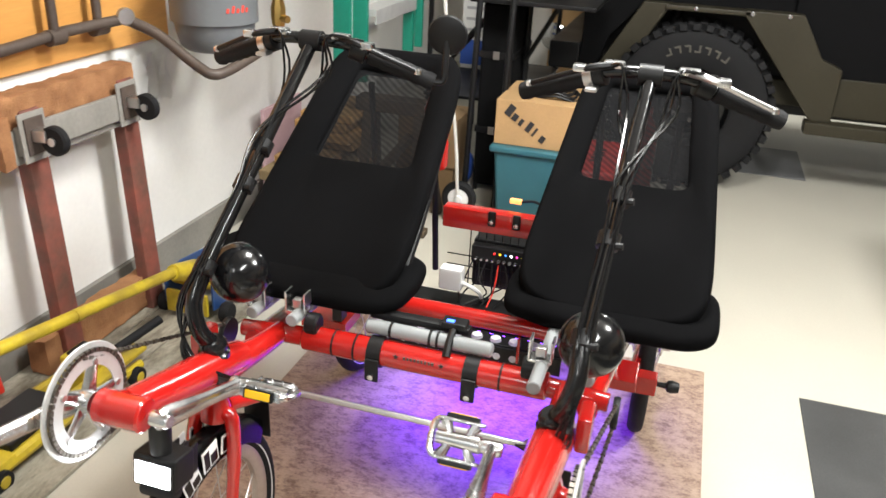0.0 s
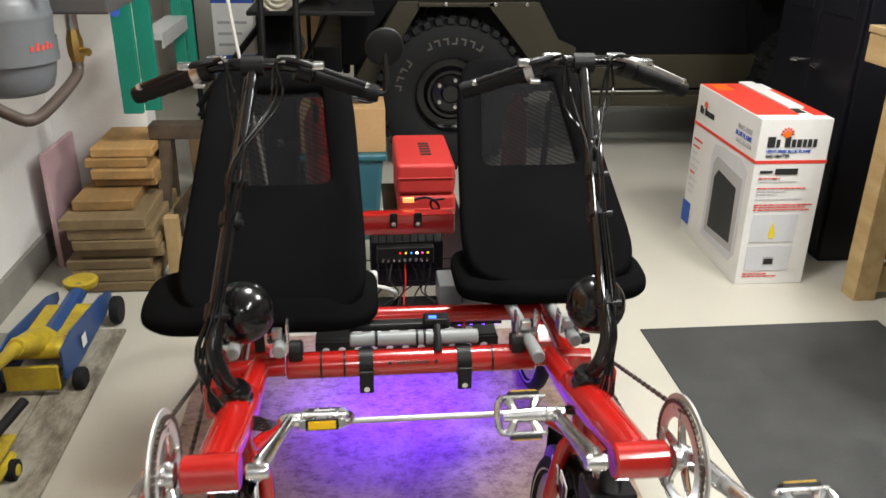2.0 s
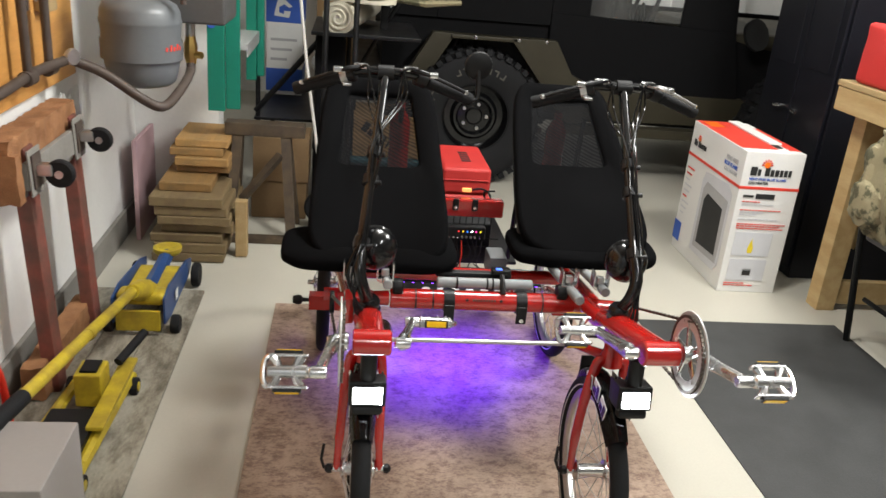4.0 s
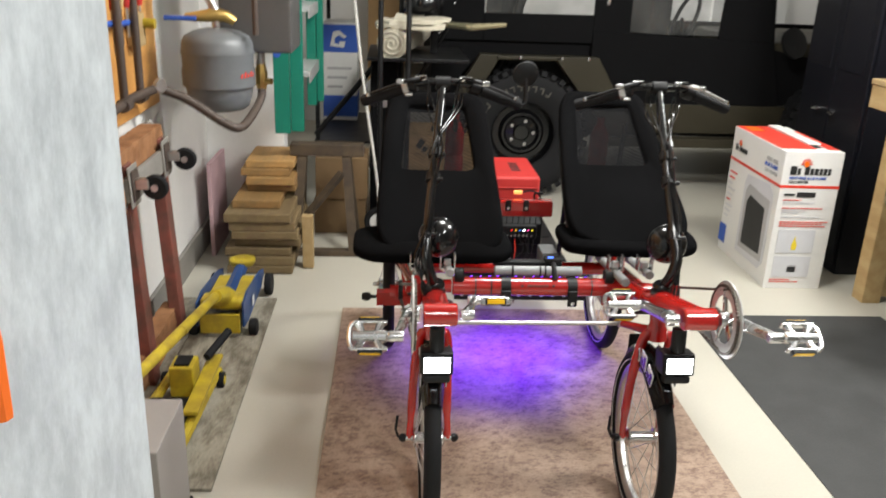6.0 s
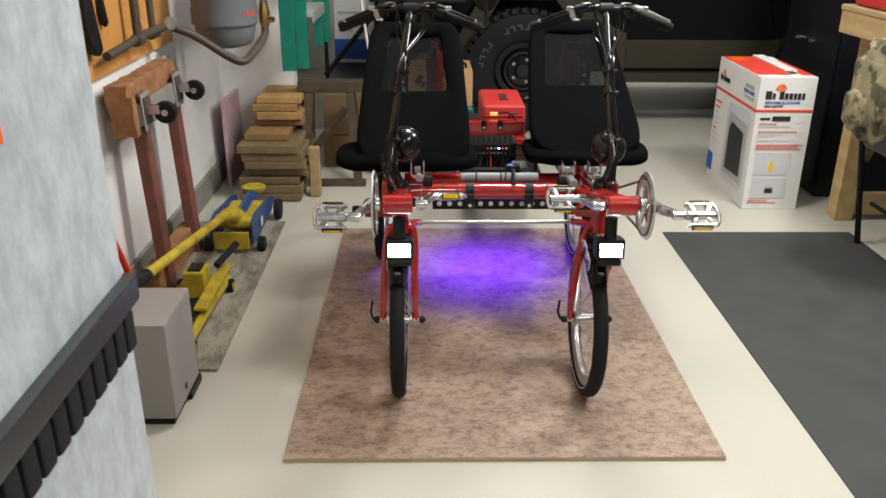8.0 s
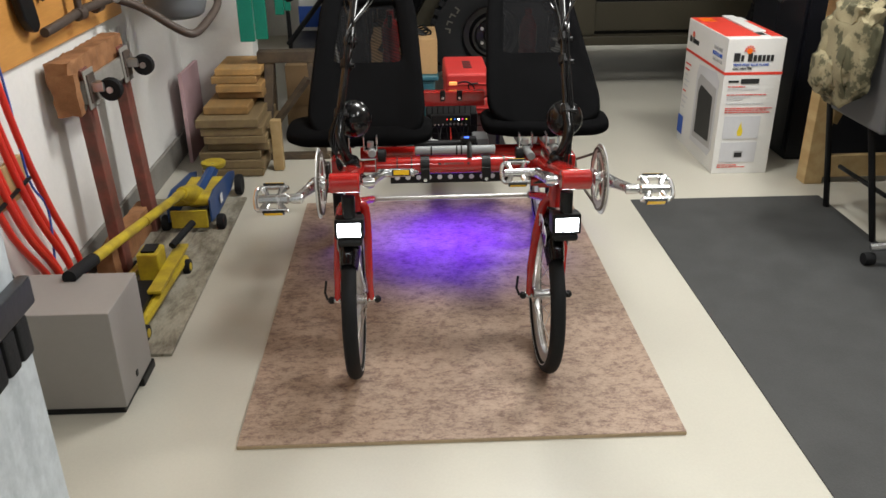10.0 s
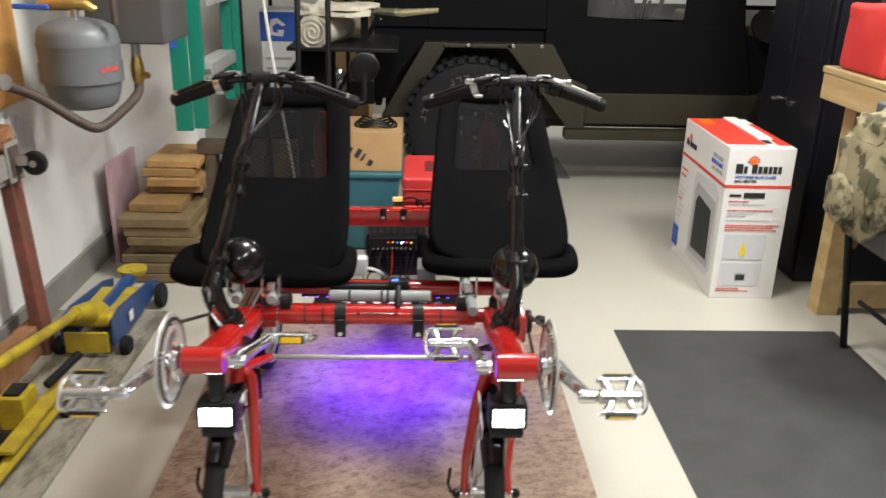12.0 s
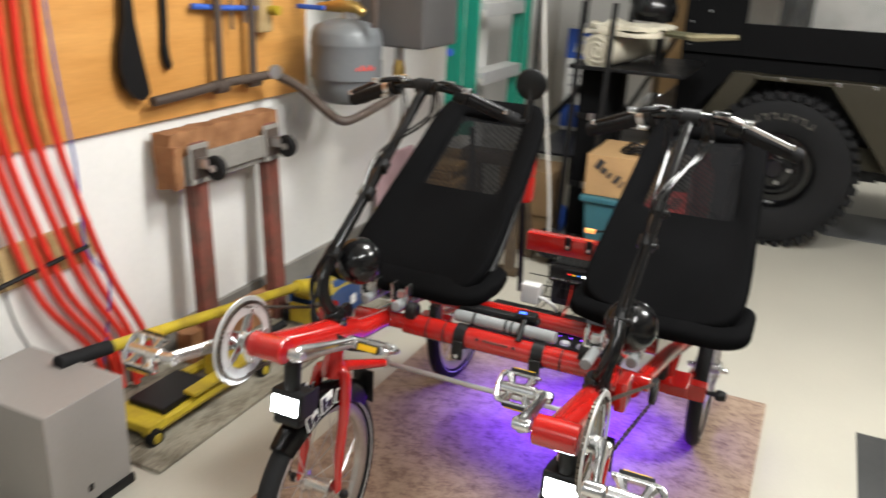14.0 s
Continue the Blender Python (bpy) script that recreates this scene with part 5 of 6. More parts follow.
# rear frame
for s in SIDES:
    x = HX[s]
    cpart("side_rail", tube([(x * 1.12, 0.28, 0.56), (x * 1.2, 0.62, 0.50), (x * 1.3, 0.95, 0.42), (x * 1.36, 1.12, 0.36)], 0.019, 12), M_RED)
    cpart("outer_lug", tube([(x * 0.80, TY, TZ), (x * 1.0, TY - 0.004, TZ), (x * 1.235, TY - 0.008, TZ - 0.002)], [0.020, 0.0185, 0.0175], 14), M_RED)
    # rear swing arm, axle block and knob
    arm = cpart("rear_arm", box(x + s * 0.02, x + s * 0.115, 0.70, 0.80, 0.345, 0.375, 0.006), M_RED)
    cpart("upright", tube([(x + s * 0.05, 0.76, 0.36), (x + s * 0.07, 0.80, 0.50), (x + s * 0.10, 0.95, 0.58)], 0.017, 10), M_RED)
    cpart("axle_block", box(x + s * 0.055, x + s * 0.16, 0.735, 0.775, 0.325, 0.372, 0.004), M_RED)
    cpart("axle_knob", lathe([(0.006, 0), (0.007, 0.02), (0.014, 0.024), (0.016, 0.034), (0.012, 0.05), (0, 0.052)], pose(x + s * 0.16, 0.755, 0.35, 0, s * 90, 0), 10), M_SATIN)
    cpart("chain_stay", tube([(x + s * 0.10, 0.78, 0.36), (x + s * 0.11, 1.10, 0.265)], 0.012, 10), M_RED)
    cpart("brake_caliper", box(x + s * 0.03, x + s * 0.055, 0.70, 0.735, 0.38, 0.44, 0.008), M_SATIN)


def cycle_wheel(x, y, R, hub_r=0.02, name="front_wheel", glow_rim=False):
    """A spoked wheel whose axle runs along x."""
    c = pose(x, y, GZ + R, 0, 90, 0)
    t = 0.0205
    prof = [(R - t + t * math.cos(a), t * 1.05 * math.sin(a)) for a in [-2.45 + 4.9 * i / 12 for i in range(13)]]
    w = cpart(name, lathe(prof, c, 56, loop=True), M_RUBBER, "black tyre with a reflective sidewall line")
    for sgn in (-1, 1):
        cpart("reflective_line", lathe([(R - 0.029, sgn * 0.0205), (R - 0.026, sgn * 0.0212)], c, 56, caps=False), M_WHITE, parent=w)
    cpart("rim", lathe([(R - 0.036, -0.012), (R - 0.034, -0.0135), (R - 0.052, -0.013), (R - 0.060, -0.006), (R - 0.060, 0.006), (R - 0.052, 0.013), (R - 0.034, 0.0135), (R - 0.036, 0.012)], c, 56, loop=True), M_STEEL, "silver rim", parent=w)
    cpart("hub", lathe([(0.004, -0.062), (0.008, -0.06), (0.009, -0.044), (0.026, -0.038), (0.026, -0.034), (hub_r - 0.004, -0.03), (hub_r - 0.004, 0.03), (0.026, 0.034), (0.026, 0.038), (0.009, 0.044), (0.008, 0.06), (0.004, 0.062)], c, 20), M_ALU, "silver hub", parent=w)
    for k in range(24):
        a = 360 / 24 * k
        sg = 1 if k % 2 else -1
        lead = 20 if k % 4 < 2 else -20
        p = c @ pose(0, 0, 0, 0, 0, a + lead) @ Vector((0.025, 0, sg * 0.035))
        q = c @ pose(0, 0, 0, 0, 0, a) @ Vector((R - 0.060, 0, 0))
        cpart("spoke", cyl(p, q, 0.0012, 5), M_STEEL, parent=w)
    return w


FW_Y, FR = 0.028, 0.238
WX2 = {-1: -0.304, 1: 0.272}
for s in SIDES:
    x = HX[s]
    wx = WX2[s]
    cycle_wheel(wx, FW_Y, FR)
    # fork
    fk = cpart("fork", lathe([(0.016, 0), (0.027, 0.005), (0.027, 0.035), (0.021, 0.05), (0.021, 0.105)], along((x, 0.075, 0.515), (x, 0.093, 0.62)), 18), M_RED)
    for d in SIDES:
        cpart("blade", tube(smoothed([(x + d * 0.012, 0.076, 0.535), (x + d * 0.034, 0.074, 0.527), ((x + wx) / 2 + d * 0.043, 0.062, 0.44), (wx + d * 0.047, 0.04, 0.33), (wx + d * 0.051, FW_Y, GZ + FR)], 4), [0.014] * 5 + [0.0135] * 4 + [0.012] * 4 + [0.0095] * 4, 10), M_RED, parent=fk)
        cpart("axle_nut", lathe([(0, 0), (0.011, 0), (0.012, 0.010), (0.007, 0.016), (0, 0.018)], pose(wx + d * 0.062, FW_Y, GZ + FR, 0, d * 90, 0), 8), M_SATIN, parent=fk)
    cpart("axle_lever", tube([(wx - 0.08, FW_Y, GZ + FR), (wx - 0.088, FW_Y + 0.01, GZ + FR + 0.02), (wx - 0.083, FW_Y + 0.02, GZ + FR + 0.055)], 0.004, 6), M_SATIN, parent=fk)
    # fender over the front of the wheel
    fb = bmesh.new()
    ring = []
    for i in range(17):
        a = radians(50 + 87 * i / 16)
        wd = 0.030 if i > 2 else 0.024 + 0.002 * i
        row = []
        for j in range(11):
            u = -1 + 2 * j / 10
            r = FR + 0.020 - 0.050 * u ** 4
            row.append(fb.verts.new((wx + (x - wx) * 0.5 * i / 16 + wd * u, FW_Y - r * math.cos(a), GZ + FR + r * math.sin(a))))
        ring.append(row)
    for i in range(16):
        for j in range(10):
            fb.faces.new((ring[i][j], ring[i][j + 1], ring[i + 1][j + 1], ring[i + 1][j]))
    bmesh.ops.solidify(fb, geom=list(fb.faces), thickness=0.0025)
    fd = cpart("fender", fb, M_BLACK, "glossy black fender with white lettering shapes")
    # maker's mark on each flank: plain white outlined shapes
    fx = wx + (x - wx) * 0.3
    for d in SIDES:
        for k, a in enumerate((72, 86, 100)):
            m = Matrix.Translation((fx + d * 0.0318, FW_Y, GZ + FR)) @ pose(0, 0, 0, -a, 0, 0)
            lo = -FR - (0.020, 0.024, 0.016)[k]
            lg = cpart("logo_outline", box(-0.0012, 0.0012, lo, -FR + 0.019, -0.023, 0.023, 0.001, m=m), M_WHITE, parent=fd)
            cpart("logo_fill", box(-0.0018, 0.0018, lo + 0.004, -FR + 0.0155, -0.0195, -0.004, 0, m=m), M_BLACK, parent=fd)
            cpart("logo_fill", box(-0.0018, 0.0018, lo + (0.018, 0.018, 0.012)[k], -FR + 0.0155, -0.001, 0.0195, 0, m=m), M_BLACK, parent=fd)
    cpart("mud_flap", box(x - 0.028, x + 0.028, 0.235, 0.239, 0.385, 0.47, 0.006, m=Matrix.Translation((0, -0.02, 0))), M_SATIN, "black mud flap")
    # headlamp
    ly, lz = -0.100, 0.537
    tilt = Matrix.Translation((x, ly, lz)) @ pose(0, 0, 0, -8, 0, 0)
    hl = cpart("headlamp", box(-0.040, 0.040, -0.004, 0.050, -0.030, 0.028, 0.006, m=tilt), M_SATIN, "black square headlamp with lit white leds")
    cpart("bezel", box(-0.036, 0.036, -0.0065, -0.003, -0.024, 0.020, 0.003, m=tilt), M_BLACK, parent=hl)
    for cx in (-0.0215, 0.0, 0.0215):
        for cz in (-0.012, 0.008):
            cpart("led_cell", box(cx - 0.0098, cx + 0.0098, -0.0095, -0.006, cz - 0.0088, cz + 0.0088, 0.002, m=tilt), M_LAMP, "lit white led cell", parent=hl)
    for k in range(5):
        cpart("cooling_fin", box(-0.037 + 0.017 * k, -0.033 + 0.017 * k, 0.05, 0.066, -0.026, 0.026, 0.001, m=tilt), M_SATIN, parent=hl)
    cpart("mount", cyl((x, ly + 0.02, lz + 0.026), (x, ly + 0.025, lz + 0.085), 0.018, 14), M_SATIN, parent=hl)
    cpart("hood", box(-0.034, 0.034, 0.0, 0.03, -0.052, -0.030, 0.008, m=tilt), M_SATIN, parent=hl)
    # boom
    by = {-1: -0.152, 1: -0.178}[s]
    bz = {-1: 0.689, 1: 0.694}[s]
    cpart("boom", tube([(x, 0.16, 0.600), (x, 0.09, 0.622), (x + 0.0, -0.04, 0.657), (x, by + 0.005, bz)], [0.030, 0.034, 0.031, 0.0275], 18), M_RED)
    cpart("bottom_bracket", cyl((x - 0.039, by, bz), (x + 0.039, by, bz), 0.0265, 22, chamfer=0.003), M_RED)
    cpart("gusset", box(x - 0.012 + s * 0.045, x + 0.012 + s * 0.045, 0.10, 0.16, 0.60, 0.665, 0.006), M_RED)
    cpart("neck_tube", tube([(x * 0.97, TY, TZ), (x * 0.985, 0.22, 0.583), (x, 0.10, 0.605)], [0.021, 0.024, 0.030], 14), M_RED)
    # crankset
    ox = x + s * 0.058
    ring_c = pose(ox, by, bz, 0, s * 90, 0)
    RR = 0.083
    crk = cpart("chainring", lathe([(0.056, -0.001), (RR - 0.006, -0.001), (RR - 0.006, 0.0015), (0.056, 0.0015)], ring_c, 44, loop=True), M_RING, "silver chainring")
    for k in range(40):
        a = 2 * math.pi * k / 40
        cpart("tooth", box(-0.0022, 0.0022, -0.0022, 0.0022, -0.001, 0.0015, 0, m=ring_c @ pose((RR - 0.005) * math.cos(a), (RR - 0.005) * math.sin(a), 0, 0, 0, math.degrees(a))), M_CHAIN, parent=crk)
    for k in range(52):
        a = 2 * math.pi * k / 52
        cpart("chain_link", box(-0.0032, 0.0032, -0.0036, 0.0036, -0.0026, 0.0026, 0, m=ring_c @ pose((RR - 0.004) * math.cos(a), (RR - 0.004) * math.sin(a), 0, 0, 0, math.degrees(a))), M_CHAIN, parent=crk)
    cpart("chain_guard", lathe([(RR - 0.002, 0.004), (RR + 0.007, 0.004), (RR + 0.008, 0.006), (RR + 0.007, 0.0075), (RR - 0.002, 0.0075)], ring_c, 48, loop=True), M_RING, "pale silver chain guard", parent=crk)
    for k in range(5):
        a = 72 * k + 20
        cpart("ring_bolt", cyl(ring_c @ pose(0, 0, 0, 0, 0, a) @ Vector((0.062, 0, -0.004)), ring_c @ pose(0, 0, 0, 0, 0, a) @ Vector((0.062, 0, 0.006)), 0.005, 8), M_STEEL, parent=crk)
        cpart("spider_arm", tube([ring_c @ pose(0, 0, 0, 0, 0, a) @ Vector((0.012, 0, 0.004)), ring_c @ pose(0, 0, 0, 0, 0, a) @ Vector((0.066, 0, 0.002))], [0.011, 0.007], 8, flat=0.5), M_ALU, parent=crk)
    cpart("ring_hub", lathe([(0.0, -0.012), (0.018, -0.01), (0.020, 0.006), (0.014, 0.016), (0, 0.018)], ring_c, 16), M_ALU, parent=crk)

    def crank(p, q):
        p, q = Vector(p), Vector(q)
        b = tube([p - (q - p) * 0.03, p + (q - p) * 0.06, p + (q - p) * 0.5, q - (q - p) * 0.06, q + (q - p) * 0.03], [0.015, 0.019, 0.0135, 0.0125, 0.008], 12, flat=0.72)
        ob = cpart("crank_arm", b, M_ALU, "polished crank arm")
        for e in (p, q):
            cpart("crank_bolt", lathe([(0, -0.016), (0.010, -0.016), (0.012, -0.012), (0.012, 0.012), (0.010, 0.016), (0, 0.016)], pose(*e, 0, 90, 0), 12), M_ALU, parent=ob)

    def pedal(c, tilt, inward, amber_up):
        """A cage pedal: axle along x, the cage turned by tilt degrees about it."""
        m = Matrix.Translation(c) @ pose(0, 0, 0, tilt, 0, 0) @ Matrix.Scale(0.85, 4)
        pd = cpart("pedal", tube([m @ Vector((-0.062 * inward, 0, 0)), m @ Vector((-0.045 * inward, 0, 0)), m @ Vector((-0.038 * inward, 0, 0)), m @ Vector((0.0, 0, 0)), m @ Vector((0.042 * inward, 0, 0))], [0.008, 0.008, 0.0135, 0.012, 0.0105], 12), M_ALU, "silver cage pedal")
        for yy in (-1, 1):
            cpart("side_bar", box(-0.042, 0.042, yy * 0.034 - 0.004, yy * 0.034 + 0.004, -0.010, 0.010, 0.003, m=m), M_ALU, parent=pd)
            cpart("web", tube([m @ Vector((-0.026 * inward, yy * 0.032, 0)), m @ Vector((-0.018 * inward, yy * 0.016, 0)), m @ Vector((-0.014 * inward, 0, 0))], [0.010, 0.007, 0.009], 8), M_ALU, parent=pd)
            cpart("web", tube([m @ Vector((0.030 * inward, yy * 0.032, 0)), m @ Vector((0.022 * inward, yy * 0.016, 0)), m @ Vector((0.018 * inward, 0, 0))], [0.010, 0.007, 0.009], 8), M_ALU, parent=pd)
            for k in range(4):
                cpart("pin", cyl(m @ Vector((-0.034 + 0.0225 * k, yy * 0.034, 0.009)), m @ Vector((-0.034 + 0.0225 * k, yy * 0.034, 0.0135)), 0.0022, 6), M_ALU, parent=pd)
            rf = cpart("reflector_mount", box(-0.030, 0.030, yy * 0.041 - 0.004, yy * 0.041 + 0.004, -0.010, 0.010, 0.002, m=m), M_SATIN, parent=pd)
            cpart("amber_reflector", box(-0.025, 0.025, yy * 0.0455 - 0.0012, yy * 0.0455 + 0.0012, -0.0075, 0.0075, 0.001, m=m), M_AMBER, "amber reflector", parent=pd)
        cpart("end_bar", tube([m @ Vector(p) for p in smoothed([(0.040 * inward, -0.034, 0), (0.049 * inward, -0.024, 0), (0.052 * inward, 0, 0), (0.049 * inward, 0.024, 0), (0.040 * inward, 0.034, 0)], 3)], 0.0055, 8), M_ALU, parent=pd)

    inner = {-1: Vector((-0.152, 0.012, 0.655)), 1: Vector((0.170, 0.000, 0.652))}[s]
    outer = {-1: Vector((-0.452, -0.315, 0.712)), 1: Vector((0.452, -0.340, 0.726))}[s]
    crank((x - s * 0.062, by, bz), (inner.x + s * 0.050, inner.y, inner.z))
    crank((x + s * 0.074, by, bz), (outer.x - s * 0.053, outer.y, outer.z))
    pedal(inner, {-1: -20, 1: 52}[s], -s, False)
    pedal(outer, {-1: 48, 1: 40}[s], s, True)
    # chain from the ring back under the seat
    for up in (1, -1):
        a = Vector((ox, by, bz + up * 0.074))
        b = Vector((x + s * 0.085, 0.26, 0.575 + up * 0.022))
        n = 36
        chain = bmesh.new()
        for k in range(n):
            p = a.lerp(b, k / n)
            q = a.lerp(b, (k + 0.75) / n)
            tube([p, q], 0.0042 if k % 2 else 0.0032, 5, bm=chain)
        cpart("chain", chain, M_CHAIN, "oily roller chain")
    cpart("idler", lathe([(0.006, -0.006), (0.028, -0.006), (0.030, 0), (0.028, 0.006), (0.006, 0.006)], pose(x + s * 0.085, 0.27, 0.575, 0, 90, 0), 20), M_SATIN)
    # headset, gooseneck and riser
    mid = {-1: Vector((-0.272, 0.445, 1.125)), 1: Vector((0.347, 0.460, 1.125))}[s]
    cpart("headset", lathe([(0.022, 0), (0.027, 0.004), (0.027, 0.014), (0.022, 0.018), (0.024, 0.022), (0.024, 0.032), (0.018, 0.04)], along((x, 0.088, 0.640), (x - 0.004 * s, 0.080, 0.70)), 20), M_BLACK)
    goose = smoothed([(x, 0.086, 0.665), (x + s * 0.014, 0.070, 0.70), (x + s * 0.026, 0.078, 0.745), (x + s * 0.024, 0.108, 0.79)], 4)
    stem = cpart("gooseneck", tube(goose, 0.0150, 14), M_BLACK)
    low = Vector((x + s * 0.024, 0.108, 0.79))
    cpart("riser", tube([low - (mid - low) * 0.02, mid], 0.0125, 14), M_BLACK, "black steering riser")
    for f in (0.02, 0.36, 0.52):
        p = low.lerp(mid, f)
        d = (mid - low).normalized()
        cpart("collar", lathe([(0.013, -0.014), (0.0185, -0.012), (0.0185, 0.012), (0.013, 0.014)], along(p, p + d), 14), M_SATIN)
        cpart("collar_bolt", cyl(p + Vector((0.008, -0.016, 0)), p + Vector((0.024, -0.018, 0.002)), 0.006, 8), M_SATIN)
    # bar
    barp = smoothed([mid + Vector((-0.222, 0.045, -0.058)), mid + Vector((-0.115, 0.018, -0.018)), mid + Vector((-0.06, 0.0, 0.004)), mid + Vector((0.06, 0.0, 0.004)), mid + Vector((0.115, 0.018, -0.018)), mid + Vector((0.222, 0.045, -0.058))], 4)
    hb_ = cpart("handlebar", tube(barp, 0.0112, 12), M_BLACK)
    cpart("bar_clamp", lathe([(0.012, -0.02), (0.019, -0.02), (0.019, 0.02), (0.012, 0.02)], pose(*(mid + Vector((0, 0, 0.003))), 0, 90, 0), 14), M_SATIN)
    for d in SIDES:
        g0, g1 = mid + Vector((d * 0.108, 0.016, -0.016)), mid + Vector((d * 0.226, 0.046, -0.060))
        gp = cpart("grip", tube([g0.lerp(g1, k / 12) for k in range(13)], [0.0155 + (0.0018 if k % 2 else 0) for k in range(13)], 12), M_RUBBER, "black ribbed rubber grip")
        cpart("shifter", lathe([(0.012, -0.016), (0.020, -0.014), (0.020, 0.014), (0.012, 0.016)], along(g0.lerp(g1, -0.16), g1), 14), M_SATIN)
        if d == -1:
            cpart("brake_perch", lathe([(0.012, -0.008), (0.0215, -0.008), (0.0215, 0.008), (0.012, 0.008)], along(g0.lerp(g1, -0.06), g1), 14), M_STEEL, "silver clamp")
            cpart("thumb_lever", box(-0.010, 0.012, -0.03, 0.0, -0.004, 0.004, 0.003, m=Matrix.Translation(g0 + Vector((0.012, -0.012, -0.012)))), M_STEEL)
        lv = cpart("brake_lever", tube(smoothed([mid + Vector((d * 0.062, -0.012, 0.016)), mid + Vector((d * 0.10, -0.024, 0.010)), mid + Vector((d * 0.15, -0.014, -0.010)), mid + Vector((d * 0.205, 0.006, -0.034))], 4), [0.0065] * 5 + [0.0048] * 8, 8), M_STEEL if (d, s) == (1, 1) else M_SATIN, "brake lever")
        cpart("lever_tip", lathe([(0, -0.007), (0.007, -0.004), (0.007, 0.004), (0, 0.007)], Matrix.Translation(mid + Vector((d * 0.207, 0.007, -0.035))), 8), M_ALU, parent=lv)
        cpart("lever_pivot", box(-0.012, 0.012, -0.010, 0.010, -0.006, 0.008, 0.004, m=Matrix.Translation(mid + Vector((d * 0.118, -0.018, 0.006)))), M_ALU, parent=lv)
        cpart("lever_body", box(-0.018, 0.018, -0.010, 0.008, -0.006, 0.007, 0.004, m=Matrix.Translation(mid + Vector((d * 0.062, -0.006, 0.016)))), M_ALU, parent=lv)
    # cables down the riser
    random.seed(20 + s)
    for k in range(5):
        d = -1 if k < 2 else 1
        off = Vector((random.uniform(-0.012, 0.016), -0.020 - random.uniform(0, 0.006), 0))
        top = mid + Vector((d * (0.06 + 0.012 * k), -0.012, 0.014))
        loop = mid + Vector((d * (0.028 + 0.012 * (k % 3)), -0.040, -0.05 - 0.02 * (k % 2)))
        cpart("cable", tube(smoothed([top, mid + Vector((d * 0.045, -0.038, 0.018)), loop, low.lerp(mid, 0.62) + off * (1.8 if k in (0, 4) else 1.2), low.lerp(mid, 0.36) + off, low.lerp(mid, 0.08) + off * 1.2, low + off + Vector((s * 0.010 - 0.004 * k, -0.014, -0.055)), Vector((x + s * 0.02 + 0.006 * k - 0.012, 0.043, 0.66)), Vector((x + 0.02 - s * 0.02, 0.05, 0.612 + 0.006 * k)), Vector((x - s * 0.06, 0.12, 0.575))], 4), 0.0025, 6), M_BLACK)
    # bell-shaped black dome behind the riser
    bc = {-1: Vector((-0.287, 0.170, 0.768)), 1: Vector((0.330, 0.186, 0.752))}[s]
    dome = [(0.0, 0.050)] + [(0.054 * math.sin(a), 0.050 * math.cos(a)) for a in [radians(12 * i) for i in range(1, 10)]] + [(0.044, -0.022), (0.030, -0.030), (0, -0.031)]
    cpart("dome_speaker", lathe(dome, Matrix.Translation(bc) @ pose(0, 0, 0, 62, 0, 12), 28), M_BLACK, "glossy black dome")
    # seat clamps
    for x0 in ((-0.335, -0.250) if s < 0 else (0.235, 0.320)):
        sc = cpart("seat_clamp", slab([(-0.022, 0.052), (-0.018, 0.052), (-0.018, 0.012), (0.018, 0.012), (0.018, 0.052), (0.022, 0.052), (0.022, 0.008), (0.012, 0.0), (-0.012, 0.0), (-0.022, 0.008)], 0.030, Matrix.Translation((x0, 0.30, 0.618)), 0.001), M_ALU, "bright alloy seat clamp")
        cpart("clamp_tube", cyl((x0 + 0.006, 0.215 if x0 == 0.235 else 0.272, 0.626), (x0, 0.50, 0.600), 0.0125, 16, chamfer=0.002), M_GREYTUBE, parent=sc)
        cpart("clamp_block", box(x0 - 0.010, x0 + 0.010, 0.308, 0.326, 0.632, 0.652, 0.003), M_STEEL, parent=sc)
    cpart("knob", lathe([(0, 0), (0.020, 0), (0.022, 0.004), (0.022, 0.022), (0.018, 0.026), (0, 0.026)], pose(-0.228 if s < 0 else 0.205, 0.31, 0.606, 0, 90, 0), 18), M_SATIN)

# tie rod
cpart("tie_rod", cyl((-0.245, 0.235, 0.492), (0.245, 0.225, 0.498), 0.0062, 12), M_STEEL, "bright steel tie rod")
for x, y, z in ((-0.245, 0.235, 0.492), (0.245, 0.225, 0.498)):
    s = -1 if x < 0 else 1
    cpart("rod_end", lathe([(0, -0.011), (0.010, -0.009), (0.012, 0), (0.010, 0.009), (0, 0.011)], Matrix.Translation((x, y, z)), 12), M_STEEL)
    cpart("steering_arm", tube([(x, y, z), (HX[s] - s * 0.01, 0.10, 0.535)], [0.010, 0.014], 10), M_RED)

# rear wheels
for x in (-0.415, 0.425):
    cycle_wheel(x, 1.10, 0.245, name="rear_wheel")

# grey tube with the light bar and display
gt = cpart("grey_tube", cyl((-0.112, 0.335, 0.612), (0.142, 0.330, 0.614), 0.0145, 18, chamfer=0.003), M_GREYTUBE, "pale grey plastic tube")
for x in (-0.06, 0.02, 0.035):
    cpart("zip_tie", lathe([(0.0148, -0.0025), (0.0162, -0.0025), (0.0162, 0.0025), (0.0148, 0.0025)], pose(x, 0.333, 0.613, 0, 90, 0), 16, loop=True), M_SATIN, parent=gt)
lb = cpart("light_bar", box(-0.115, 0.09, 0.352, 0.378, 0.618, 0.634, 0.006), M_SATIN, "thin black accessory bar")
ds = cpart("bar_display", box(0.035, 0.085, 0.340, 0.372, 0.634, 0.648, 0.004), M_SATIN, "small black display with a blue light")
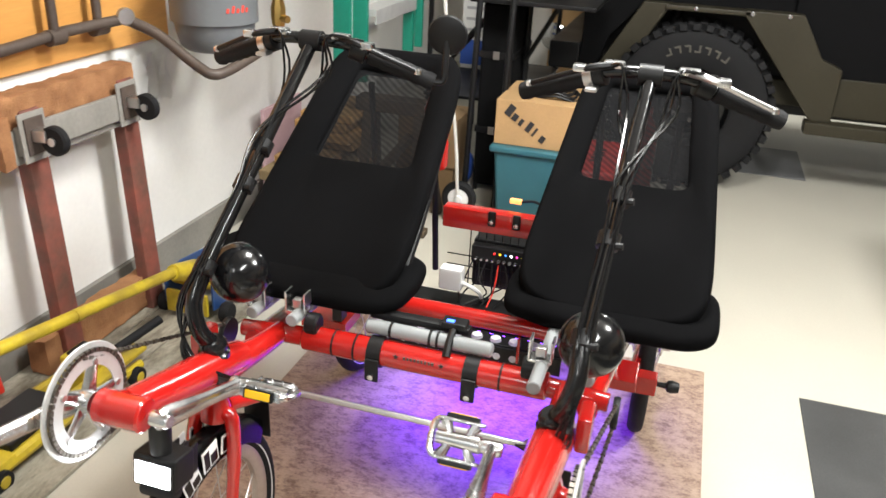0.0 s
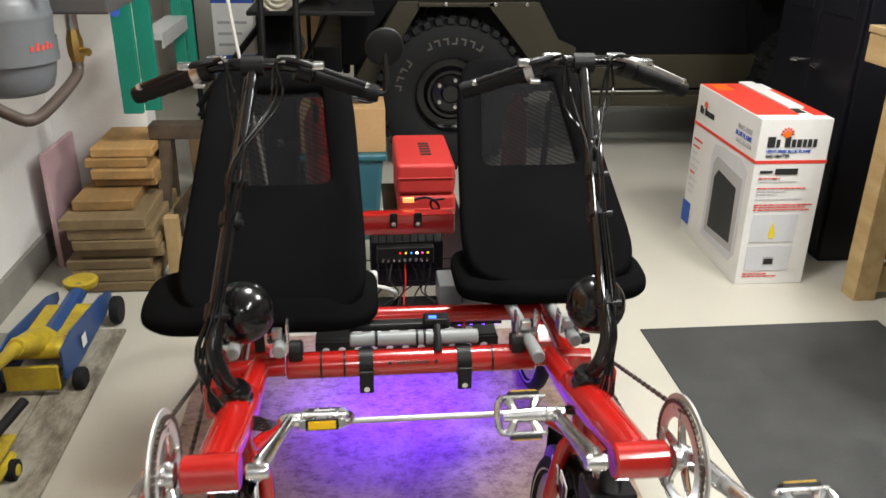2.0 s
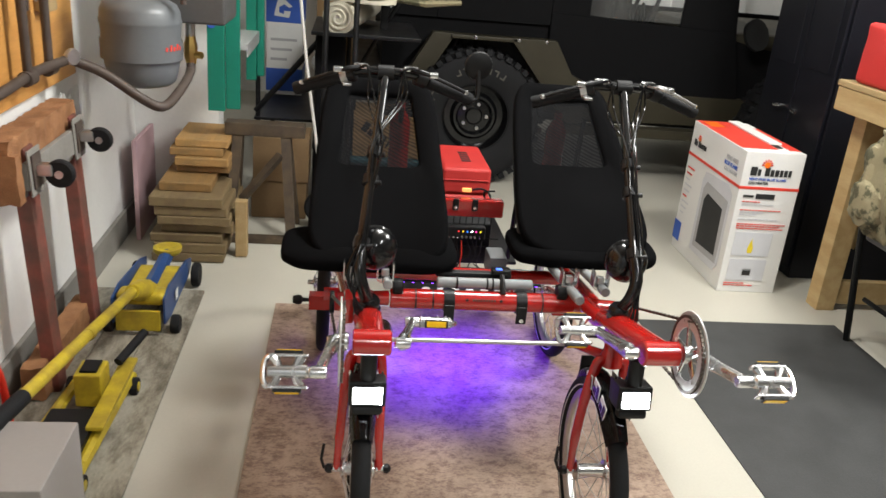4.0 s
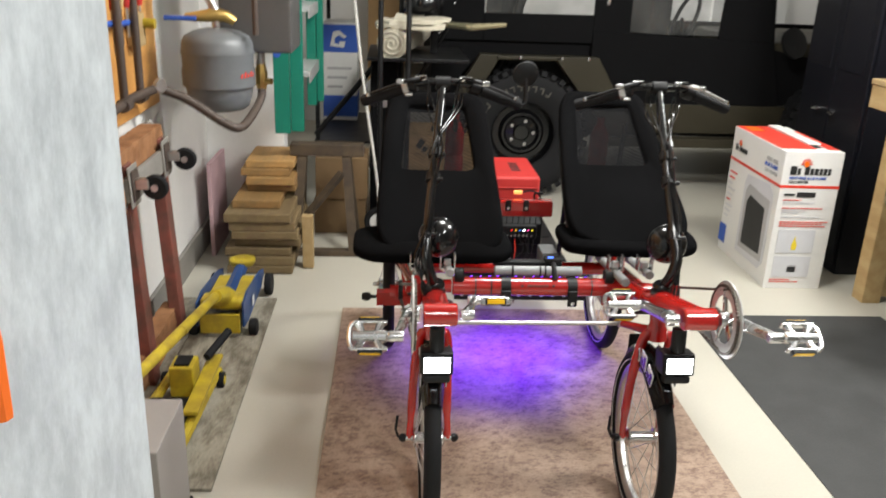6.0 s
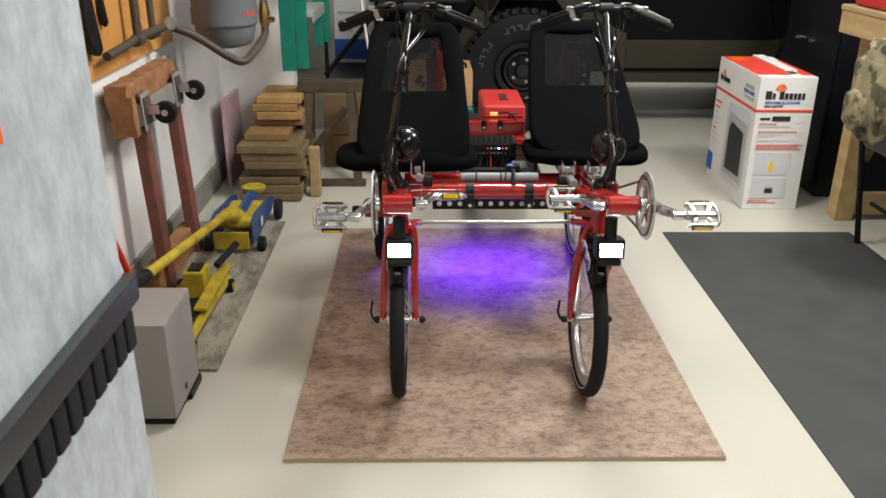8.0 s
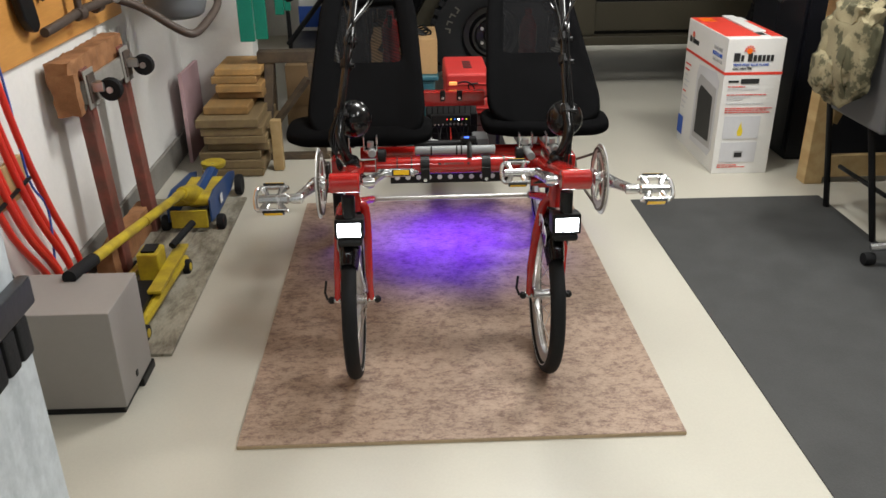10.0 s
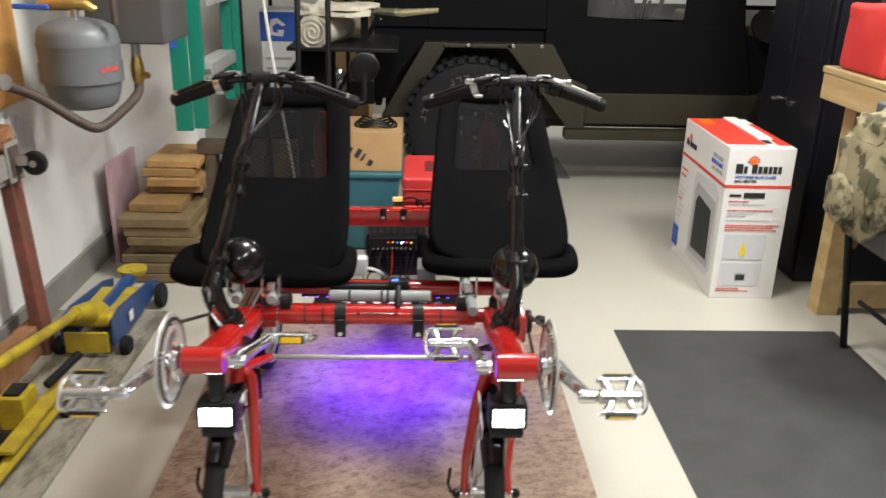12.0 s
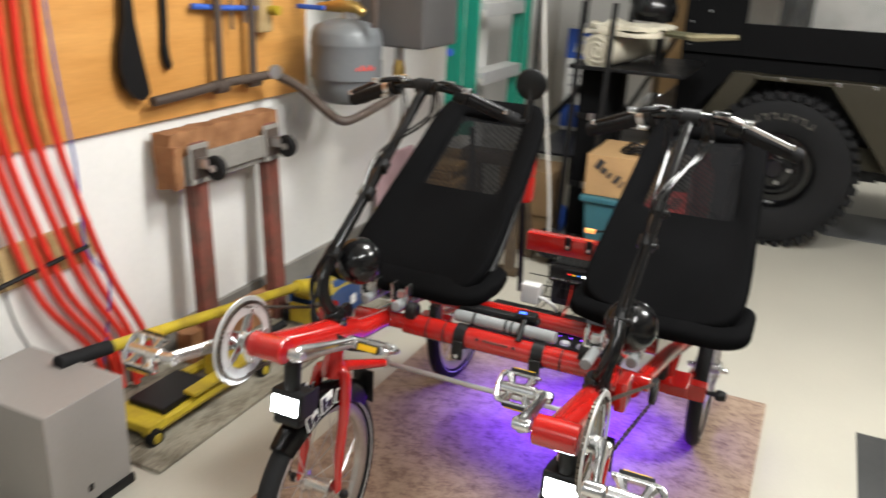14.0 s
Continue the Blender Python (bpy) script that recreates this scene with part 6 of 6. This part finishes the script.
cpart("display_light", box(0.045, 0.06, 0.345, 0.355, 0.6481, 0.6492, 0), glow("blue_indicator", (0.05, 0.15, 1.0), 4), parent=ds)
cpart("display_stalk", tube([(0.060, 0.345, 0.634), (0.060, 0.318, 0.62), (0.060, 0.302, 0.598)], 0.008, 8), M_SATIN, parent=ds)

# seats
def seat(cx, dy, ws, bx, w0, w1, drop=0.0):
    cb = bmesh.new()
    rings = []
    for i in range(25):
        u = math.pi * (i / 24 - 0.5)
        ring = []
        for j in range(28):
            v = 2 * math.pi * j / 28
            ex = math.copysign(abs(math.sin(u)) ** 0.45, u)
            rr = math.cos(u) ** 0.42 if 0 < i < 24 else 0.05
            ey = math.copysign(abs(math.cos(v)) ** 0.7, math.cos(v))
            ez = math.copysign(abs(math.sin(v)) ** 0.7, math.sin(v))
            p = Vector((cx + 0.228 * ws * ex, 0.4725 + dy + 0.1275 * rr * ey, 0.650 - drop * 0.8 + 0.030 * rr * ez))
            ring.append(cb.verts.new(p + 0.006 * Vector((0, noise.noise(p * 14), noise.noise(p * 14 + Vector((5, 0, 0)))))))
        rings.append(ring)
    for a, b in zip(rings, rings[1:]):
        for j in range(28):
            cb.faces.new((a[j], a[(j + 1) % 28], b[(j + 1) % 28], b[j]))
    cb.faces.new(rings[0])
    cb.faces.new(rings[-1])
    e = cpart("seat", cb, M_FABRIC, "black fabric seat cushion", angle=80)
    for v in e.data.vertices:
        v.co.z -= 0.005 * math.cos((v.co.x + BASE[e.name].translation.x - cx) / 0.228 * 1.4)
    # backrest as a padded frame round a mesh window
    n = 40
    L = 0.64
    def outline(u, w0, w1, v0, v1, rad):
        """Rounded trapezium; u runs once round it."""
        a = 2 * math.pi * u
        ca, sa = math.cos(a), math.sin(a)
        p = 0.34 if rad > 0.03 else 0.12
        x = math.copysign(abs(ca) ** p, ca)
        y = math.copysign(abs(sa) ** p, sa)
        v = v0 + (v1 - v0) * (y + 1) / 2
        w = w0 + (w1 - w0) * (y + 1) / 2
        return x * w, v
    base = Matrix.Translation((bx, 0.437 + dy, 0.660)) @ pose(0, 0, 0, -56, 0, 0)
    bm = bmesh.new()
    rows = []
    for k, (kind, off, d) in enumerate((("in", 0.0, 0.004), ("in", 0.010, 0.014), ("mid", 0.0, 0.022), ("out", -0.016, 0.018), ("out", -0.004, 0.008), ("out", 0.0, -0.010), ("out", -0.012, -0.030), ("in", 0.010, -0.030), ("in", 0.0, -0.004))):
        row = []
        for i in range(n):
            u = (i + 0.5) / n
            xo, vo = outline(u, w0, w1, -0.055, L, 0.05)
            xi, vi = outline(u, 0.118, 0.096, 0.30, 0.575, 0.02)
            if kind == "in":
                x, v = xi * (1 + off * 6), (vi - 0.45) * (1 + off * 6) + 0.45
            elif kind == "mid":
                x, v = (xi + xo) / 2, (vi + vo) / 2
            else:
                x, v = xo * (1 + off * 4), (vo - L / 2) * (1 + off * 2.4) + L / 2
            curve = 0.035 * (x / 0.2) ** 2 - 0.02 * math.sin(v / L * math.pi)
            row.append(bm.verts.new(base @ Vector((x, -d - curve + 0.0, v))))
        rows.append(row)
    for a, b in zip(rows, rows[1:] + rows[:1]):
        for i in range(n):
            bm.faces.new((a[i], a[(i + 1) % n], b[(i + 1) % n], b[i]))
    back = cpart("backrest", bm, M_FABRIC, "black fabric backrest with a see-through mesh window", parent=e, angle=60)
    mm = bmesh.new()
    N = 14
    grid = [[None] * (N + 1) for _ in range(N + 1)]
    for i in range(N + 1):
        for j in range(N + 1):
            v = 0.295 + 0.285 * j / N
            w = 0.121 + (0.099 - 0.121) * j / N
            x = -w + 2 * w * i / N
            curve = 0.035 * (x / 0.2) ** 2 - 0.02 * math.sin(v / L * math.pi)
            grid[i][j] = mm.verts.new(base @ Vector((x, -curve + 0.002, v)))
    for i in range(N):
        for j in range(N):
            mm.faces.new((grid[i][j], grid[i + 1][j], grid[i + 1][j + 1], grid[i][j + 1]))
    cpart("mesh_window", mm, M_MESH, "see-through black mesh", parent=e)
    # tubular hoop behind the cover
    hoop = [base @ Vector(p) for p in smoothed([(-0.17, 0.045, -0.02), (-0.165, 0.04, 0.25), (-0.125, 0.04, 0.58), (0, 0.04, 0.61), (0.125, 0.04, 0.58), (0.165, 0.04, 0.25), (0.17, 0.045, -0.02)], 4)]
    cpart("seat_hoop", tube(hoop, 0.011, 8), M_SATIN, parent=e)
    return e

seat(-0.287, -0.015, 1.03, -0.265, 0.198, 0.168)
seat(0.333, 0.10, 0.94, 0.330, 0.203, 0.155, 0.016)
# seat struts to the rear frame
for x in (-0.36, -0.19, 0.23, 0.41):
    cpart("seat_strut", tube([(x, 0.97, 0.93), (x, 1.05, 0.40)], 0.009, 8), M_SATIN, "black strut behind the seat")
# red flask behind each backrest
for x in (-0.19, 0.33):
    bt = cpart("flask", lathe([(0, 0), (0.030, 0.0), (0.034, 0.01), (0.034, 0.07), (0.030, 0.08), (0.034, 0.09), (0.034, 0.16), (0.022, 0.19), (0.014, 0.2), (0.014, 0.225), (0, 0.226)], Matrix.Translation((x, 1.0, 0.72)), 20), M_RED, "red bottle behind the backrest")

# electronics between the seats
bx = cpart("red_cross_bar", box(-0.13, 0.16, 0.885, 0.925, 0.605, 0.662, 0.006), M_RED)
for x in (0.0, 0.063):
    hg = cpart("bar_clip", box(x - 0.010, x + 0.010, 0.877, 0.885, 0.628, 0.668, 0.004), M_SATIN)
    cpart("clip_bolt", lathe([(0, 0.005), (0.006, 0.004), (0.007, 0)], pose(x, 0.877, 0.640, 90, 0, 0), 10), M_ALU, parent=hg)
sw = cpart("switch_panel", box(-0.045, 0.105, 0.87, 0.90, 0.528, 0.575, 0.005), M_SATIN, "black switch panel with lit indicators")
LEDS = [(0.9, 0.02, 0.02), (0.95, 0.55, 0.02), (0.05, 0.25, 1.0), (0.9, 0.95, 1.0), (0.95, 0.05, 0.35), (0.85, 0.75, 0.02)]
for k, c in enumerate(LEDS):
    x = 0.016 + 0.0145 * k
    cpart("indicator", lathe([(0, 0.003), (0.002, 0.0025), (0.0029, 0)], pose(x, 0.87, 0.560, 90, 0, 0), 8), glow("indicator_light", c, 24 if k == 3 else 2.2), parent=sw)
for k in range(9):
    cpart("toggle", lathe([(0, 0.009), (0.003, 0.008), (0.0045, 0)], pose(-0.030 + 0.0145 * k, 0.87, 0.541, 90, 0, 0), 8), M_ALU, parent=sw)
for k in range(10):
    x = -0.06 + 0.021 * k
    cpart("basket_wire", cyl((x, 0.92, 0.44), (x, 0.92, 0.605), 0.0016, 5), M_SATIN)
for z in (0.455, 0.49, 0.52, 0.60):
    cpart("basket_wire", cyl((-0.12, 0.918, z), (0.16, 0.918, z), 0.0018, 5), M_SATIN)
cpart("battery_case", box(-0.06, 0.14, 0.95, 1.15, 0.42, 0.56, 0.01), M_SATIN, "black battery case")
cpart("controller_box", box(0.108, 0.165, 0.76, 0.86, 0.445, 0.515, 0.006), M_GREYTUBE, "grey controller box")
cpart("white_charger", box(-0.105, -0.045, 0.79, 0.83, 0.475, 0.535, 0.008), M_WHITE, "white charger box with a plug")
cpart("charger_plug", tube(smoothed([(-0.045, 0.80, 0.50), (-0.02, 0.79, 0.498), (0.0, 0.80, 0.48), (0.0, 0.84, 0.44)], 4), 0.005, 6), M_WHITE)
tray = cpart("equipment_tray", box(-0.20, 0.24, 0.64, 0.86, 0.425, 0.44, 0.004), M_SATIN, "black equipment tray")
for k in range(7):
    cpart("white_cap", lathe([(0, 0.008), (0.012, 0.007), (0.014, 0)], Matrix.Translation((-0.10 + 0.045 * k, 0.66, 0.44)), 12), M_WHITE, "round white cap", parent=tray)
lip = cpart("tray_lip", box(-0.20, 0.24, 0.628, 0.636, 0.395, 0.440, 0.002), M_SATIN, "black perforated tray edge", parent=tray)
# white discs stand for the open holes of the lip
for k in range(11):
    cpart("hole_disc", lathe([(0, 0.0015), (0.0085, 0.001), (0.009, 0)], pose(-0.175 + 0.038 * k, 0.628, 0.417, 90, 0, 0), 12), M_WHITE, "round white disc standing for a hole", parent=tray)
random.seed(31)
for k in range(9):
    x = -0.04 + 0.017 * k
    cpart("loose_wire", tube(smoothed([(x, 0.875, 0.53), (x + random.uniform(-0.012, 0.012), 0.85, 0.49), (x + random.uniform(-0.03, 0.03), 0.84, 0.46), (x + random.uniform(-0.04, 0.04), 0.80, 0.443)], 4), 0.0022, 5), M_HOSE if k == 4 else M_SATIN)
cpart("usb_lead", tube(smoothed([(0.055, 0.955, 0.676), (0.09, 0.955, 0.682), (0.115, 0.95, 0.672), (0.125, 0.955, 0.650), (0.108, 0.96, 0.648), (0.104, 0.96, 0.670), (0.14, 0.97, 0.672)], 4), 0.0035, 6), M_SATIN)
cpart("usb_plug", box(0.028, 0.058, 0.948, 0.962, 0.670, 0.682, 0.002), glow("plug_light", (1.0, 0.42, 0.12), 1.6), "small orange-lit plug")
cpart("rear_rack", box(0.0, 0.28, 1.12, 2.03, 0.345, 0.358, 0.004), M_SATIN, "black rear rack")
# mirror on the left bar's inner end
mr = cpart("mirror", lathe([(0, 0.012), (0.024, 0.011), (0.036, 0.006), (0.038, 0), (0.036, -0.006), (0, -0.009)], pose(-0.030, 0.515, 1.150, 96, 0, 8), 24), M_SATIN, "round black mirror seen from the back")
cpart("mirror_stalk", tube(smoothed([(-0.05, 0.492, 1.066), (-0.030, 0.497, 1.068), (-0.028, 0.503, 1.10), (-0.030, 0.51, 1.14)], 3), 0.0065, 8), M_SATIN, parent=mr)
# violet strips under the frame
for (a, b) in (((-0.22, 0.60, 0.494), (0.24, 0.60, 0.494)), ((-0.20, 0.86, 0.415), (0.24, 0.86, 0.415))):
    cpart("led_strip", box(a[0], b[0], a[1] - 0.006, a[1] + 0.006, a[2], a[2] + 0.004, 0), M_SATIN, "black strip of violet leds")
    for k in range(16):
        x = a[0] + (b[0] - a[0]) * (k + 0.5) / 16
        cpart("violet_led", box(x - 0.003, x + 0.003, a[1] - 0.0045, a[1] + 0.0045, a[2] - 0.002, a[2], 0), M_PURPLE)
glow_lamp = area_lamp("underglow", (0.03, 1.0, 0.335), (0.03, 1.0001, 0), 0.48, 0.26, 12.0, (0.10, 0.005, 1.0), 120)
